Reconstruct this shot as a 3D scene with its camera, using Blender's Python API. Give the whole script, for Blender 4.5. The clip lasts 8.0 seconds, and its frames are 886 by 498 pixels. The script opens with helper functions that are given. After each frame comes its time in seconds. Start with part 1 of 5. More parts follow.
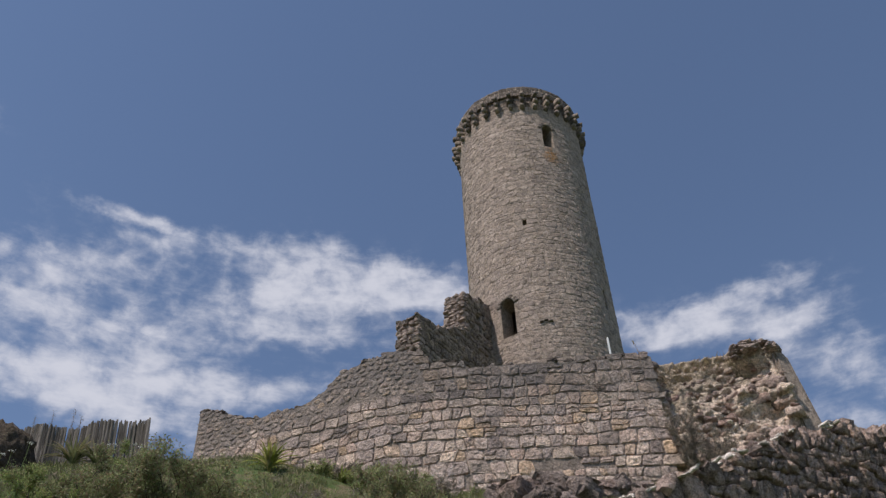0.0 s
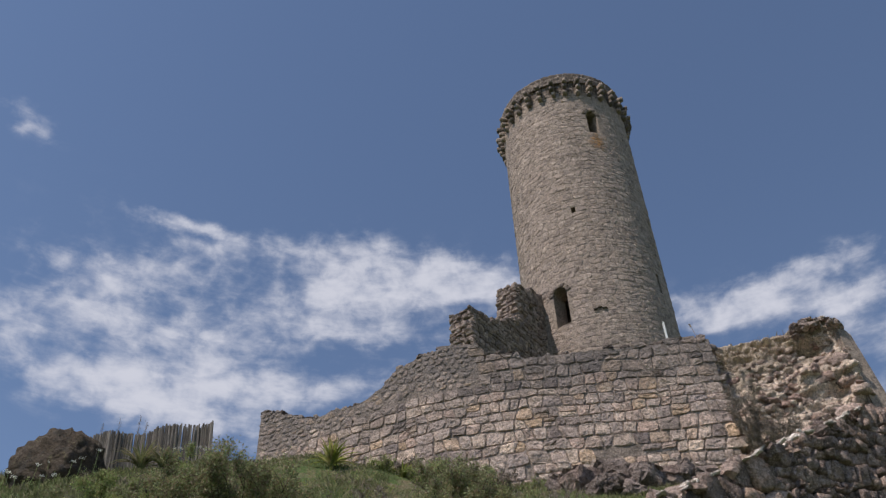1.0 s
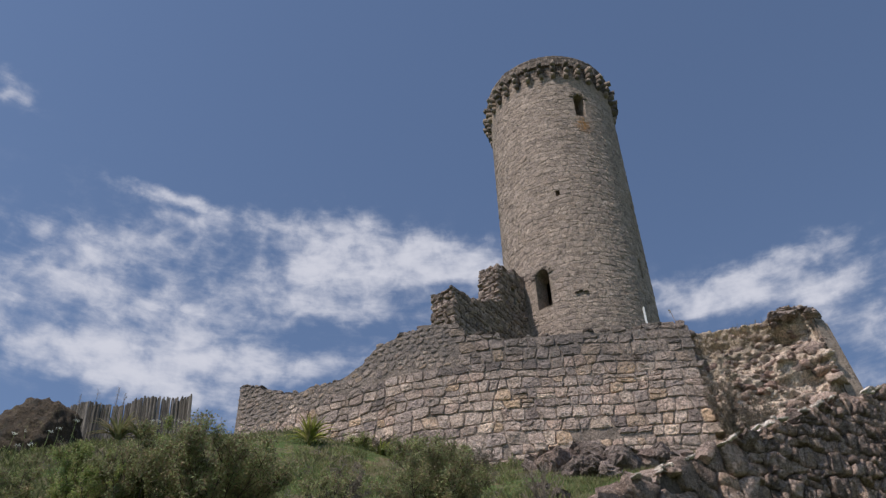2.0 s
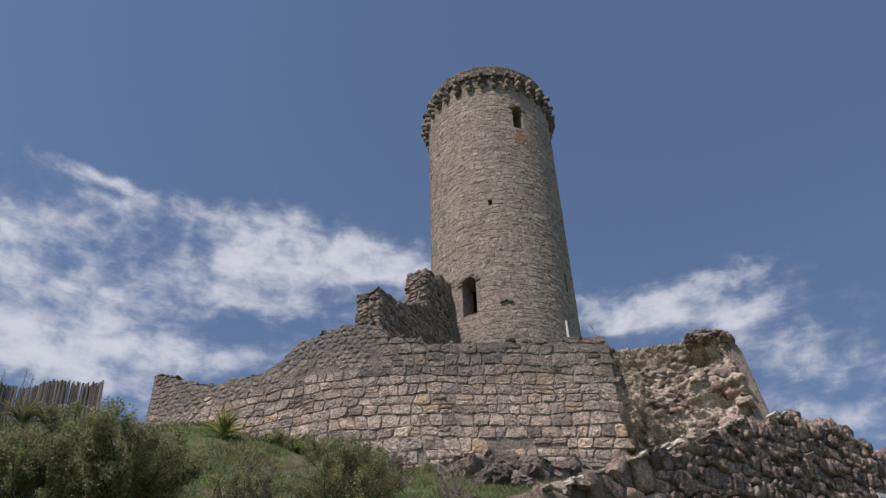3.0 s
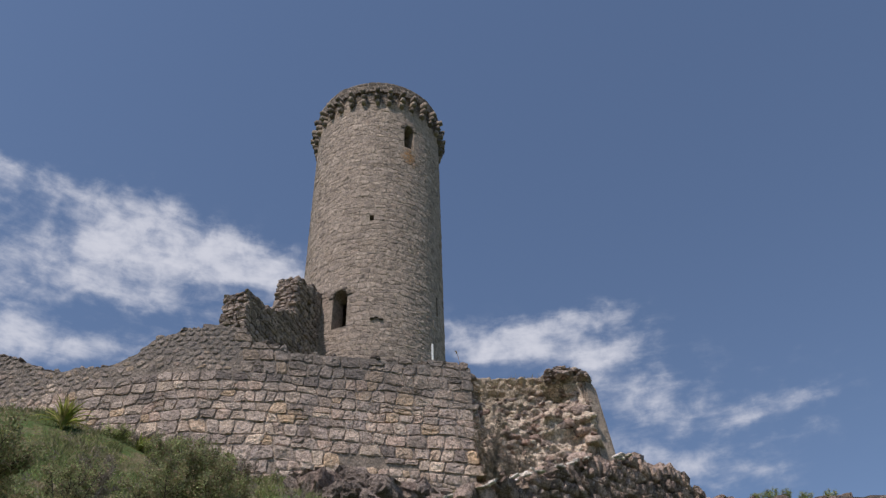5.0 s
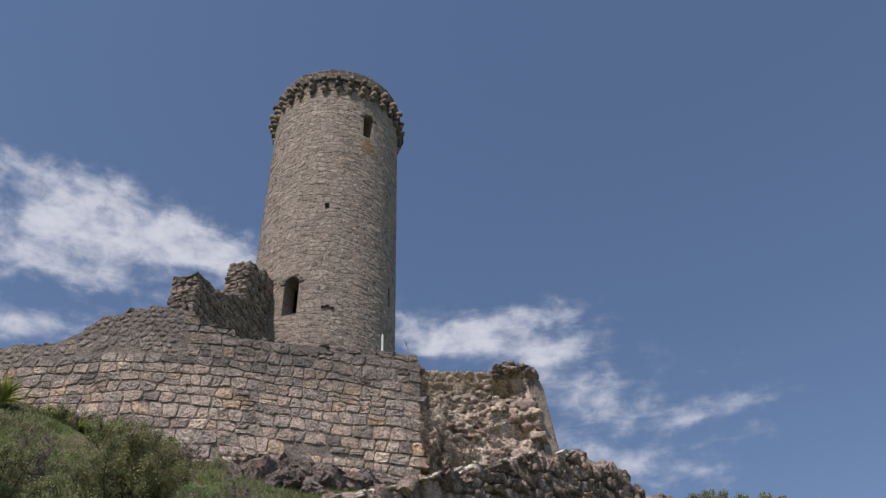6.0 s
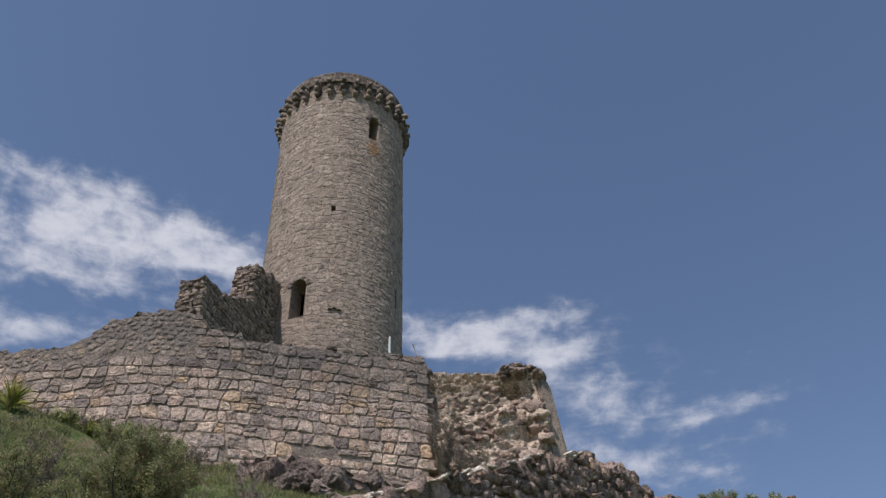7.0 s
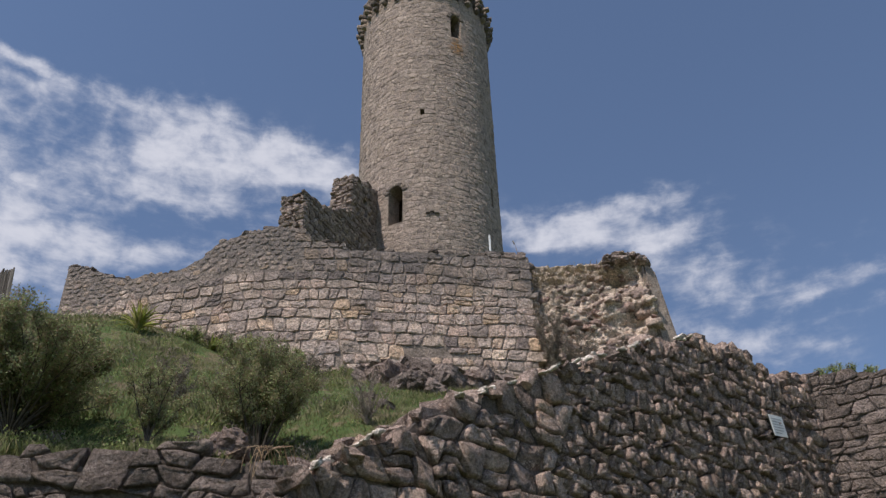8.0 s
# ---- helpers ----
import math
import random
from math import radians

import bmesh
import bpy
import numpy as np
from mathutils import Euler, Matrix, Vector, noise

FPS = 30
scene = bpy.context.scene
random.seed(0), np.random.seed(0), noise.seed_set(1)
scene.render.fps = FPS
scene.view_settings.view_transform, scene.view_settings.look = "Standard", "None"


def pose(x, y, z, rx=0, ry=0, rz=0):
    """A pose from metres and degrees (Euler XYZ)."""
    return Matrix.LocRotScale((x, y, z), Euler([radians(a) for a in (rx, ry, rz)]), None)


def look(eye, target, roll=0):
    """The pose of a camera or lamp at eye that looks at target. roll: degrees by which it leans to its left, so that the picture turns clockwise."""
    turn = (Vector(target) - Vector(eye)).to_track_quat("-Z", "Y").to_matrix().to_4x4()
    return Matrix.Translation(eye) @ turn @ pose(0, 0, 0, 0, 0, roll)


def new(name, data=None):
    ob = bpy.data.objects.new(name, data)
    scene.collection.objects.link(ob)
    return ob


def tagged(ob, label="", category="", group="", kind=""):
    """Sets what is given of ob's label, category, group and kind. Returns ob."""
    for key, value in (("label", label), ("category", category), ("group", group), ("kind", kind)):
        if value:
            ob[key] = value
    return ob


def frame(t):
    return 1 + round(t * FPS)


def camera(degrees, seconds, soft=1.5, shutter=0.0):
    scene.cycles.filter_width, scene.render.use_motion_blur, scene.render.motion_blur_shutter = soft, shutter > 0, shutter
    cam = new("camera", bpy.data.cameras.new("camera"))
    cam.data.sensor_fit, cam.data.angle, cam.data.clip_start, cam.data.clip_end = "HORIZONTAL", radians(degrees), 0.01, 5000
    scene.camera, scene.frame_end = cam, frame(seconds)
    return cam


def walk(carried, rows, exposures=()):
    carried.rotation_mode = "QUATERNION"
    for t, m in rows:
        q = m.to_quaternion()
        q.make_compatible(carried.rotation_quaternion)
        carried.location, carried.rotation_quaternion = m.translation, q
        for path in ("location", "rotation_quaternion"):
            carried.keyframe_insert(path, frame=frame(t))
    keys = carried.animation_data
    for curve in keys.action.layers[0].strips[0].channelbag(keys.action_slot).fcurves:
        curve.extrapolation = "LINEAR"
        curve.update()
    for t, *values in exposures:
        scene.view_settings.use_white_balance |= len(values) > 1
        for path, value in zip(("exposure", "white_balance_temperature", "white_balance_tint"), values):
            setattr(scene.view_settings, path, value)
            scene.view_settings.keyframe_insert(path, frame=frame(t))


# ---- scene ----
cam = camera(53.08, 8.0, soft=1.35)
EYE = (0.0, 0.0, 1.6)
# seconds, then the turns about x, y and z: a hand-held pan from one spot
TURNS = [
    (0.0, 133.13, 1.88, 2.82),
    (0.5, 133.48, 1.83, 5.00),
    (1.0, 132.82, 1.79, 7.11),
    (1.2, 132.51, 1.62, 7.33),
    (2.3, 131.31, 1.24, 3.39),
    (2.5, 131.32, 1.21, 1.89),
    (3.0, 131.52, 1.33, -0.83),
    (3.5, 132.24, 1.49, -2.95),
    (4.0, 132.43, 1.48, -5.52),
    (4.5, 132.47, 1.31, -8.76),
    (4.7, 132.44, 1.38, -9.86),
    (5.8, 131.99, 1.59, -14.75),
    (6.0, 131.75, 1.58, -15.25),
    (6.5, 131.74, 1.64, -15.23),
    (7.0, 131.88, 1.61, -14.66),
    (7.5, 131.49, 1.60, -13.90),
    (7.7, 130.24, 1.52, -12.28),
    (7.8, 129.42, 1.51, -10.72),
    (7.9, 127.68, 1.50, -8.82),
    (8.0, 125.53, 1.48, -6.80),
]
walk(cam, [(t, pose(*EYE, a, b, c)) for t, a, b, c in TURNS], [(0.0, 0.0, 6600, 13), (7.6, 0.0, 6600, 13), (8.0, 0.06, 6600, 13)])

# ---- light ----
SUN_LEFT, SUN_HIGH = 45.0, 58.0      # degrees left of straight behind the viewer, and above the horizon
sun_from = Vector((-math.sin(radians(SUN_LEFT)) * math.cos(radians(SUN_HIGH)),
                   -math.cos(radians(SUN_LEFT)) * math.cos(radians(SUN_HIGH)), math.sin(radians(SUN_HIGH))))
sun_data = bpy.data.lights.new("sun", "SUN")
sun_data.energy, sun_data.angle, sun_data.color = 4.0, radians(0.55), (1.0, 0.94, 0.86)
sun = new("sun", sun_data)
sun.matrix_world = look((0, 0, 60), Vector((0, 0, 60)) - sun_from)


class Graph:
    """A small hand for building node trees."""

    def __init__(self, tree):
        self.tree = tree

    def node(self, kind, inputs=None):
        n = self.tree.nodes.new(kind)
        for k, v in (inputs or {}).items():
            self.put(n.inputs[k], v)
        return n

    def put(self, socket, v):
        if isinstance(v, bpy.types.NodeSocket):
            self.tree.links.new(v, socket)
        else:
            socket.default_value = v

    def math(self, op, a, b=0.0, clamp=False):
        n = self.node("ShaderNodeMath", {0: a, 1: b})
        n.operation, n.use_clamp = op, clamp
        return n.outputs[0]

    def mix(self, fac, a, b, blend="MIX"):
        n = self.node("ShaderNodeMix")
        n.data_type, n.blend_type = "RGBA", blend
        self.put(n.inputs[0], fac)
        self.put(n.inputs[6], a)
        self.put(n.inputs[7], b)
        return n.outputs[2]

    def noise(self, vec, scale, detail=4.0, rough=0.55, distort=0.0):
        return self.node("ShaderNodeTexNoise", {"Vector": vec, "Scale": scale, "Detail": detail, "Roughness": rough, "Distortion": distort}).outputs[0]

    def ramp(self, fac, stops, interp="LINEAR"):
        n = self.node("ShaderNodeValToRGB", {0: fac})
        n.color_ramp.interpolation = interp
        el = n.color_ramp.elements
        while len(el) < len(stops):
            el.new(0.5)
        for e, (p, c) in zip(el, stops):
            e.position = p
            e.color = (*c, 1.0) if isinstance(c, tuple) else (c, c, c, 1.0)
        return n.outputs[0]

    def band(self, v, lo, hi):
        n = self.node("ShaderNodeMapRange", {0: v, 1: lo, 2: hi, 3: 0.0, 4: 1.0})
        n.interpolation_type = "SMOOTHSTEP"
        return n.outputs[0]


def build_sky():
    world = bpy.data.worlds.new("sky")
    scene.world = world
    world.use_nodes = True
    tree = world.node_tree
    tree.nodes.clear()
    g = Graph(tree)
    sky = g.node("ShaderNodeTexSky")
    sky.sky_type, sky.sun_disc = "NISHITA", False
    sky.sun_elevation, sky.sun_rotation = radians(SUN_HIGH), radians(180.0 + SUN_LEFT)
    sky.altitude, sky.air_density, sky.dust_density, sky.ozone_density = 1200.0, 1.0, 0.35, 0.9
    way = g.node("ShaderNodeTexCoord").outputs["Generated"]
    xyz = g.node("ShaderNodeSeparateXYZ", {0: way}).outputs
    az = g.math("MULTIPLY", g.math("ARCTAN2", xyz[0], xyz[1]), 57.29578)
    el = g.math("MULTIPLY", g.math("ARCSINE", xyz[2]), 57.29578)
    flat = g.node("ShaderNodeCombineXYZ", {0: g.math("MULTIPLY", az, 0.08), 1: g.math("MULTIPLY", el, 0.13), 2: 0.3}).outputs[0]
    # uneven edges: the banks' outlines are bent by slow noise
    bend = g.node("ShaderNodeTexNoise", {"Vector": flat, "Scale": 2.6, "Detail": 5.0, "Roughness": 0.6})
    bent = g.node("ShaderNodeSeparateXYZ", {0: bend.outputs[1]}).outputs
    az_b = g.math("ADD", az, g.math("MULTIPLY", g.math("SUBTRACT", bent[0], 0.5), 3.6))
    el_b = g.math("ADD", el, g.math("MULTIPLY", g.math("SUBTRACT", bent[1], 0.5), 2.2))
    # cloud banks: bearing, height, half length, half thickness, lean in degrees, weight
    west = [
        (-27.2, 42.9, 2.9, 0.34, -3, 0.72), (-25.4, 40.8, 2.6, 1.2, 25, 0.50), (-17.0, 42.1, 4.8, 1.2, 0, 0.60), (-10.3, 42.9, 2.4, 0.8, -10, 0.50),
        (-14.5, 40.0, 3.6, 0.9, 20, 0.80), (-8.5, 40.4, 5.0, 1.30, 3, 1.25), (-3.4, 40.5, 3.2, 1.1, -7, 0.95), (-13.0, 37.6, 4.6, 0.9, -3, 0.74),
        (-33.0, 38.4, 2.6, 1.3, 5, 0.90), (-33.0, 36.0, 4.8, 1.0, 6, 0.66), (-23.5, 36.1, 4.6, 0.85, 4, 0.78), (-30.5, 32.8, 6.6, 1.3, -2, 0.92),
        (-21.0, 33.8, 4.2, 1.0, -2, 0.75), (-25.0, 31.1, 4.6, 1.0, -3, 0.95), (-13.0, 33.8, 3.4, 0.65, 9, 0.60), (-42.0, 46.0, 1.8, 0.8, -15, 0.45),
    ]
    east = [
        (15.9, 36.3, 3.3, 0.85, -13, 0.90), (15.7, 35.2, 2.8, 0.5, -10, 0.60), (20.0, 36.5, 3.0, 1.0, -2, 0.66), (23.6, 36.9, 2.6, 0.8, 5, 0.46),
        (25.6, 35.0, 3.0, 0.9, 2, 0.46), (24.9, 34.5, 1.5, 0.7, 20, 0.50), (26.8, 32.0, 2.6, 1.3, -20, 0.48), (23.2, 34.5, 2.6, 0.66, -15, 0.40),
        (28.0, 31.4, 1.6, 0.5, 8, 0.45), (33.0, 29.2, 3.4, 0.6, -3, 0.52), (37.6, 29.9, 2.2, 0.4, 0, 0.45), (27.0, 28.4, 2.5, 0.7, -21, 0.52),
        (30.5, 26.6, 3.2, 0.9, -16, 0.60), (28.0, 26.8, 1.7, 0.5, -33, 0.50), (35.8, 27.8, 1.9, 0.45, 7, 0.30), (28.0, 31.5, 11.0, 4.2, -18, 0.26),
    ]
    veil = (-23.0, 36.8, 16.0, 6.0, 0, 0.30)
    total = None
    for a, e, long, thick, lean, weight in west + east + [veil]:
        c, s = math.cos(radians(lean)), math.sin(radians(lean))
        da = g.math("MULTIPLY", g.math("SUBTRACT", az_b, a), math.cos(radians(e)))
        de = g.math("SUBTRACT", el_b, e)
        p = g.math("ADD", g.math("MULTIPLY", da, c / long), g.math("MULTIPLY", de, s / long))
        q = g.math("SUBTRACT", g.math("MULTIPLY", de, c / thick), g.math("MULTIPLY", da, s / thick))
        r2 = g.math("ADD", g.math("MULTIPLY", p, p), g.math("MULTIPLY", q, q))
        bump = g.math("MULTIPLY", g.math("EXPONENT", g.math("MULTIPLY", r2, -0.75)), weight)
        total = bump if total is None else g.math("ADD", total, bump)
    # loose cloud in the rest of the sky, thinning overhead
    rest = g.math("MULTIPLY", g.band(el, 24.0, 6.0), 0.5)
    total = g.math("MINIMUM", g.math("ADD", total, rest), 1.25)
    billow = g.noise(flat, 5.5, 8.0, 0.55, 0.2)
    wisp = g.noise(g.node("ShaderNodeMapping", {"Vector": flat, "Rotation": (0, 0, radians(24)), "Scale": (0.5, 1.5, 1.0)}).outputs[0], 9.0, 8.0, 0.62, 0.4)
    shape = g.math("ADD", g.math("MULTIPLY", billow, 2.0), g.math("MULTIPLY", wisp, 0.8))
    dens = g.band(g.math("ADD", total, g.math("SUBTRACT", shape, 1.46)), 0.04, 1.55)
    dens = g.math("MULTIPLY", dens, g.band(total, 0.02, 0.40))
    white = g.mix(g.band(g.math("ADD", billow, g.math("MULTIPLY", total, 0.25)), 0.45, 0.85), (3.7, 4.05, 5.0, 1), (5.3, 5.5, 6.1, 1))
    col = g.mix(g.math("MULTIPLY", dens, 0.88), sky.outputs[0], white)
    bg = g.node("ShaderNodeBackground", {0: col, 1: 0.124})
    out = g.node("ShaderNodeOutputWorld", {0: bg.outputs[0]})


build_sky()


# ---- materials ----
def material(name):
    m = bpy.data.materials.new(name)
    m.use_nodes = True
    m.node_tree.nodes.clear()
    return m, Graph(m.node_tree)


def finish(g, colour, rough, height=None, strength=0.5, distance=0.02, translucent=0.0):
    bsdf = g.node("ShaderNodeBsdfPrincipled", {"Base Color": colour, "Roughness": rough})
    bsdf.inputs["Specular IOR Level"].default_value = 0.25
    if height is not None:
        g.put(bsdf.inputs["Normal"], g.node("ShaderNodeBump", {"Height": height, "Strength": strength, "Distance": distance}).outputs[0])
    last = bsdf.outputs[0]
    if translucent:
        tr = g.node("ShaderNodeBsdfTranslucent", {0: colour})
        last = g.node("ShaderNodeMixShader", {0: translucent, 1: last, 2: tr.outputs[0]}).outputs[0]
    g.node("ShaderNodeOutputMaterial", {0: last})


def stone_material(name, tones, per="object", lichen=0.3, lichen_tone=(0.42, 0.40, 0.37), soot=0.4, grain=26.0, bump=0.6, scale=1.0, rust=None, crust=None, speck=0.0):
    """tones: the spread of base colours from stone to stone; lichen and soot: how much pale and dark growth;
    speck: how much fine pale lichen dust; rust: a streak of orange lichen (place, half width, half height); crust: the heights between which grey lichen takes over."""
    m, g = material(name)
    pos = g.node("ShaderNodeNewGeometry").outputs["Position"]
    if per == "object":
        rnd = g.node("ShaderNodeObjectInfo").outputs["Random"]
    else:
        rnd = g.node("ShaderNodeNewGeometry").outputs["Random Per Island"]
    n = len(tones)
    base = g.ramp(rnd, [((i + 0.5) / n, c) for i, c in enumerate(tones)])
    broad = g.noise(pos, 0.7 * scale, 5.0, 0.6)
    mid = g.noise(pos, 6.0 * scale, 8.0, 0.72)
    fine = g.noise(pos, grain * scale, 6.0, 0.75)
    col = g.mix(1.0, base, g.ramp(mid, [(0.34, 0.52), (0.5, 1.0), (0.66, 1.42)]), "MULTIPLY")
    col = g.mix(1.0, col, g.ramp(fine, [(0.34, 0.52), (0.5, 1.0), (0.66, 1.48)]), "MULTIPLY")
    if crust:
        z = g.node("ShaderNodeSeparateXYZ", {0: pos}).outputs[2]
        grown = g.math("MULTIPLY", g.band(g.math("ADD", z, g.math("MULTIPLY", g.math("SUBTRACT", g.noise(pos, 1.1, 6.0, 0.65), 0.5), 2.6)), *crust), 0.74)
        col = g.mix(grown, col, g.mix(fine, (0.085, 0.074, 0.070, 1), (0.20, 0.178, 0.168, 1)))
    spots = g.math("MULTIPLY", g.band(g.noise(pos, 12.0 * scale, 6.0, 0.75), 0.54, 0.62), g.band(g.noise(pos, 1.7 * scale, 3.0), 0.40, 0.58))
    col = g.mix(g.math("MULTIPLY", spots, lichen), col, (*lichen_tone, 1))
    dark = g.math("MULTIPLY", g.band(g.noise(pos, 3.0 * scale, 9.0, 0.78), 0.50, 0.60), soot)
    col = g.mix(dark, col, (0.050, 0.045, 0.042, 1))
    if speck:
        dust = g.math("MULTIPLY", g.band(g.noise(pos, 34.0, 5.0, 0.7), 0.53, 0.62), g.band(g.noise(pos, 4.0, 4.0, 0.6), 0.36, 0.58))
        col = g.mix(g.math("MULTIPLY", dust, speck), col, (*lichen_tone, 1))
    if rust:
        d = g.node("ShaderNodeVectorMath", {0: pos, 1: rust[0]})
        d.operation = "SUBTRACT"
        d2 = g.node("ShaderNodeMapping", {"Vector": d.outputs[0], "Scale": (1 / rust[1], 1 / rust[1], 1 / rust[2])})
        r = g.node("ShaderNodeVectorMath", {0: d2.outputs[0]})
        r.operation = "LENGTH"
        mask = g.math("MULTIPLY", g.band(r.outputs["Value"], 1.0, 0.2), g.band(mid, 0.36, 0.54))
        col = g.mix(g.math("MULTIPLY", mask, 0.8), col, (0.33, 0.15, 0.03, 1))
    pits = g.node("ShaderNodeTexVoronoi", {"Vector": pos, "Scale": 17.0 * scale}).outputs[0]
    h = g.math("ADD", g.math("MULTIPLY", mid, 1.4), g.math("ADD", g.math("MULTIPLY", fine, 0.6), g.math("MULTIPLY", pits, 0.4)))
    finish(g, col, 0.92, h, bump, 0.07 / scale)
    return m


TOWER_TONES = [(0.237, 0.188, 0.161), (0.305, 0.242, 0.205), (0.358, 0.284, 0.238), (0.276, 0.220, 0.191), (0.397, 0.317, 0.267), (0.296, 0.229, 0.188), (0.330, 0.263, 0.224)]
ASHLAR_TONES = [(0.261, 0.205, 0.187), (0.471, 0.369, 0.316), (0.640, 0.493, 0.401), (0.377, 0.302, 0.279), (0.758, 0.580, 0.462), (0.517, 0.404, 0.345), (0.444, 0.350, 0.308), (0.679, 0.473, 0.320), (0.413, 0.327, 0.295), (0.608, 0.469, 0.389), (0.562, 0.404, 0.331), (0.530, 0.414, 0.353)]
DARK_TONES = [(0.233, 0.169, 0.143), (0.465, 0.341, 0.288), (0.587, 0.434, 0.361), (0.313, 0.231, 0.197), (0.587, 0.414, 0.323), (0.396, 0.292, 0.247), (0.259, 0.191, 0.161)]
TERRACE_TONES = [(0.151, 0.118, 0.102), (0.247, 0.193, 0.168), (0.319, 0.250, 0.218), (0.196, 0.153, 0.132)]
CORE_TONES = [(0.269, 0.198, 0.169), (0.704, 0.539, 0.432), (0.850, 0.692, 0.561), (0.458, 0.344, 0.285), (0.632, 0.477, 0.386), (0.365, 0.234, 0.190), (0.328, 0.246, 0.211)]
tower_stone = stone_material("tower stone", TOWER_TONES, "island", 0.25, soot=0.12, scale=0.7, bump=0.34, rust=((5.55, 32.1, 38.2), 0.7, 1.0))
tower_mortar = stone_material("tower mortar", [(0.290, 0.233, 0.194), (0.310, 0.249, 0.207)], "object", 0.1, soot=0.2, scale=0.8)
parapet_stone = stone_material("parapet stone", [(0.105, 0.083, 0.071), (0.150, 0.119, 0.102), (0.195, 0.155, 0.130)], "island", 0.3, soot=0.3, scale=0.7)
corbel_stone = stone_material("corbel stone", [(0.135, 0.109, 0.092), (0.205, 0.164, 0.138), (0.295, 0.236, 0.191)], "object", 0.35, soot=0.35)
ashlar = stone_material("squared stone", ASHLAR_TONES, "object", 0.45, soot=0.52, crust=(10.3, 12.1))
ashlar_small = stone_material("small squared stone", ASHLAR_TONES, "island", 0.45, soot=0.50, crust=(10.2, 12.2))
lime_mortar = stone_material("old lime mortar", [(0.320, 0.256, 0.214), (0.340, 0.272, 0.227)], "object", 0.35, soot=0.50, crust=(10.3, 12.4))
dark_stone = stone_material("dark rubble stone", DARK_TONES, "object", 0.9, (0.657, 0.532, 0.463), soot=0.66, bump=1.0, scale=1.3, speck=0.55)
dark_small = stone_material("dark rubble fill", DARK_TONES, "island", 0.9, (0.657, 0.532, 0.463), soot=0.60, bump=1.0, scale=1.3, speck=0.55)
terrace_stone = stone_material("terrace wall stone", TERRACE_TONES, "object", 0.8, (0.400, 0.330, 0.290), soot=0.68, bump=1.0, scale=1.3, speck=0.45)
terrace_small = stone_material("terrace wall fill", TERRACE_TONES, "island", 0.8, (0.400, 0.330, 0.290), soot=0.68, bump=1.0, scale=1.3, speck=0.45)
dark_bed = stone_material("dark joint earth", [(0.120, 0.094, 0.080), (0.140, 0.110, 0.094)], "object", 0.2, soot=0.4)
core_stone = stone_material("wall core stone", CORE_TONES, "island", 0.5, (0.657, 0.532, 0.433), soot=0.30, bump=0.9)
core_mortar = stone_material("wall core mortar", [(0.672, 0.535, 0.430), (0.728, 0.582, 0.468)], "object", 0.5, (0.700, 0.570, 0.465), soot=0.32, bump=1.0)
core_soil = stone_material("core soil", [(0.480, 0.385, 0.300), (0.520, 0.418, 0.325)], "object", 0.6, (0.600, 0.490, 0.390), soot=0.32, bump=1.0, grain=40.0)
pale_crest = stone_material("pale crumbling mortar and sunlit crest", [(0.640, 0.560, 0.490), (0.740, 0.660, 0.590)], "island", 0.3, (0.800, 0.730, 0.660), soot=0.12, bump=0.6)
flank_plaster = stone_material("old plaster", [(0.300, 0.240, 0.196), (0.322, 0.256, 0.208)], "object", 0.2, soot=0.35, bump=0.3)
ruin_stone = stone_material("ruin stone", [(0.212, 0.165, 0.146), (0.286, 0.223, 0.195), (0.360, 0.281, 0.240)], "island", 0.25, soot=0.35)


def plain_material(name, tone_a, tone_b, scale, rough=0.8, bump=0.3, stretch=(1, 1, 1), vary=0.0):
    m, g = material(name)
    pos = g.node("ShaderNodeNewGeometry").outputs["Position"]
    pos = g.node("ShaderNodeMapping", {"Vector": pos, "Scale": stretch}).outputs[0]
    n1, n2 = g.noise(pos, scale, 6.0, 0.65), g.noise(pos, scale * 7, 4.0, 0.6)
    f = g.band(g.math("ADD", g.math("MULTIPLY", n1, 0.7), g.math("MULTIPLY", n2, 0.3)), 0.32, 0.68)
    col = g.mix(f, (*tone_a, 1), (*tone_b, 1))
    if vary:
        col = g.mix(1.0, col, g.ramp(g.node("ShaderNodeObjectInfo").outputs["Random"], [(0.0, 1 - vary), (0.6, 1.0), (1.0, 1 + 1.6 * vary)]), "MULTIPLY")
    finish(g, col, rough, n2, bump, 0.01)
    return m


def leaf_material(name, tones, per="island", translucent=0.25, rough=0.6):
    m, g = material(name)
    rnd = g.node("ShaderNodeNewGeometry").outputs["Random Per Island"] if per == "island" else g.node("ShaderNodeObjectInfo").outputs["Random"]
    pos = g.node("ShaderNodeNewGeometry").outputs["Position"]
    n = len(tones)
    col = g.ramp(rnd, [((i + 0.5) / n, c) for i, c in enumerate(tones)])
    col = g.mix(0.7, col, g.ramp(g.noise(pos, 1.8, 4.0), [(0.3, 0.7), (0.7, 1.3)]), "MULTIPLY")
    col = g.mix(0.8, col, g.ramp(g.noise(pos, 6.5, 3.0), [(0.32, 0.5), (0.68, 1.5)]), "MULTIPLY")
    finish(g, col, rough, translucent=translucent)
    return m


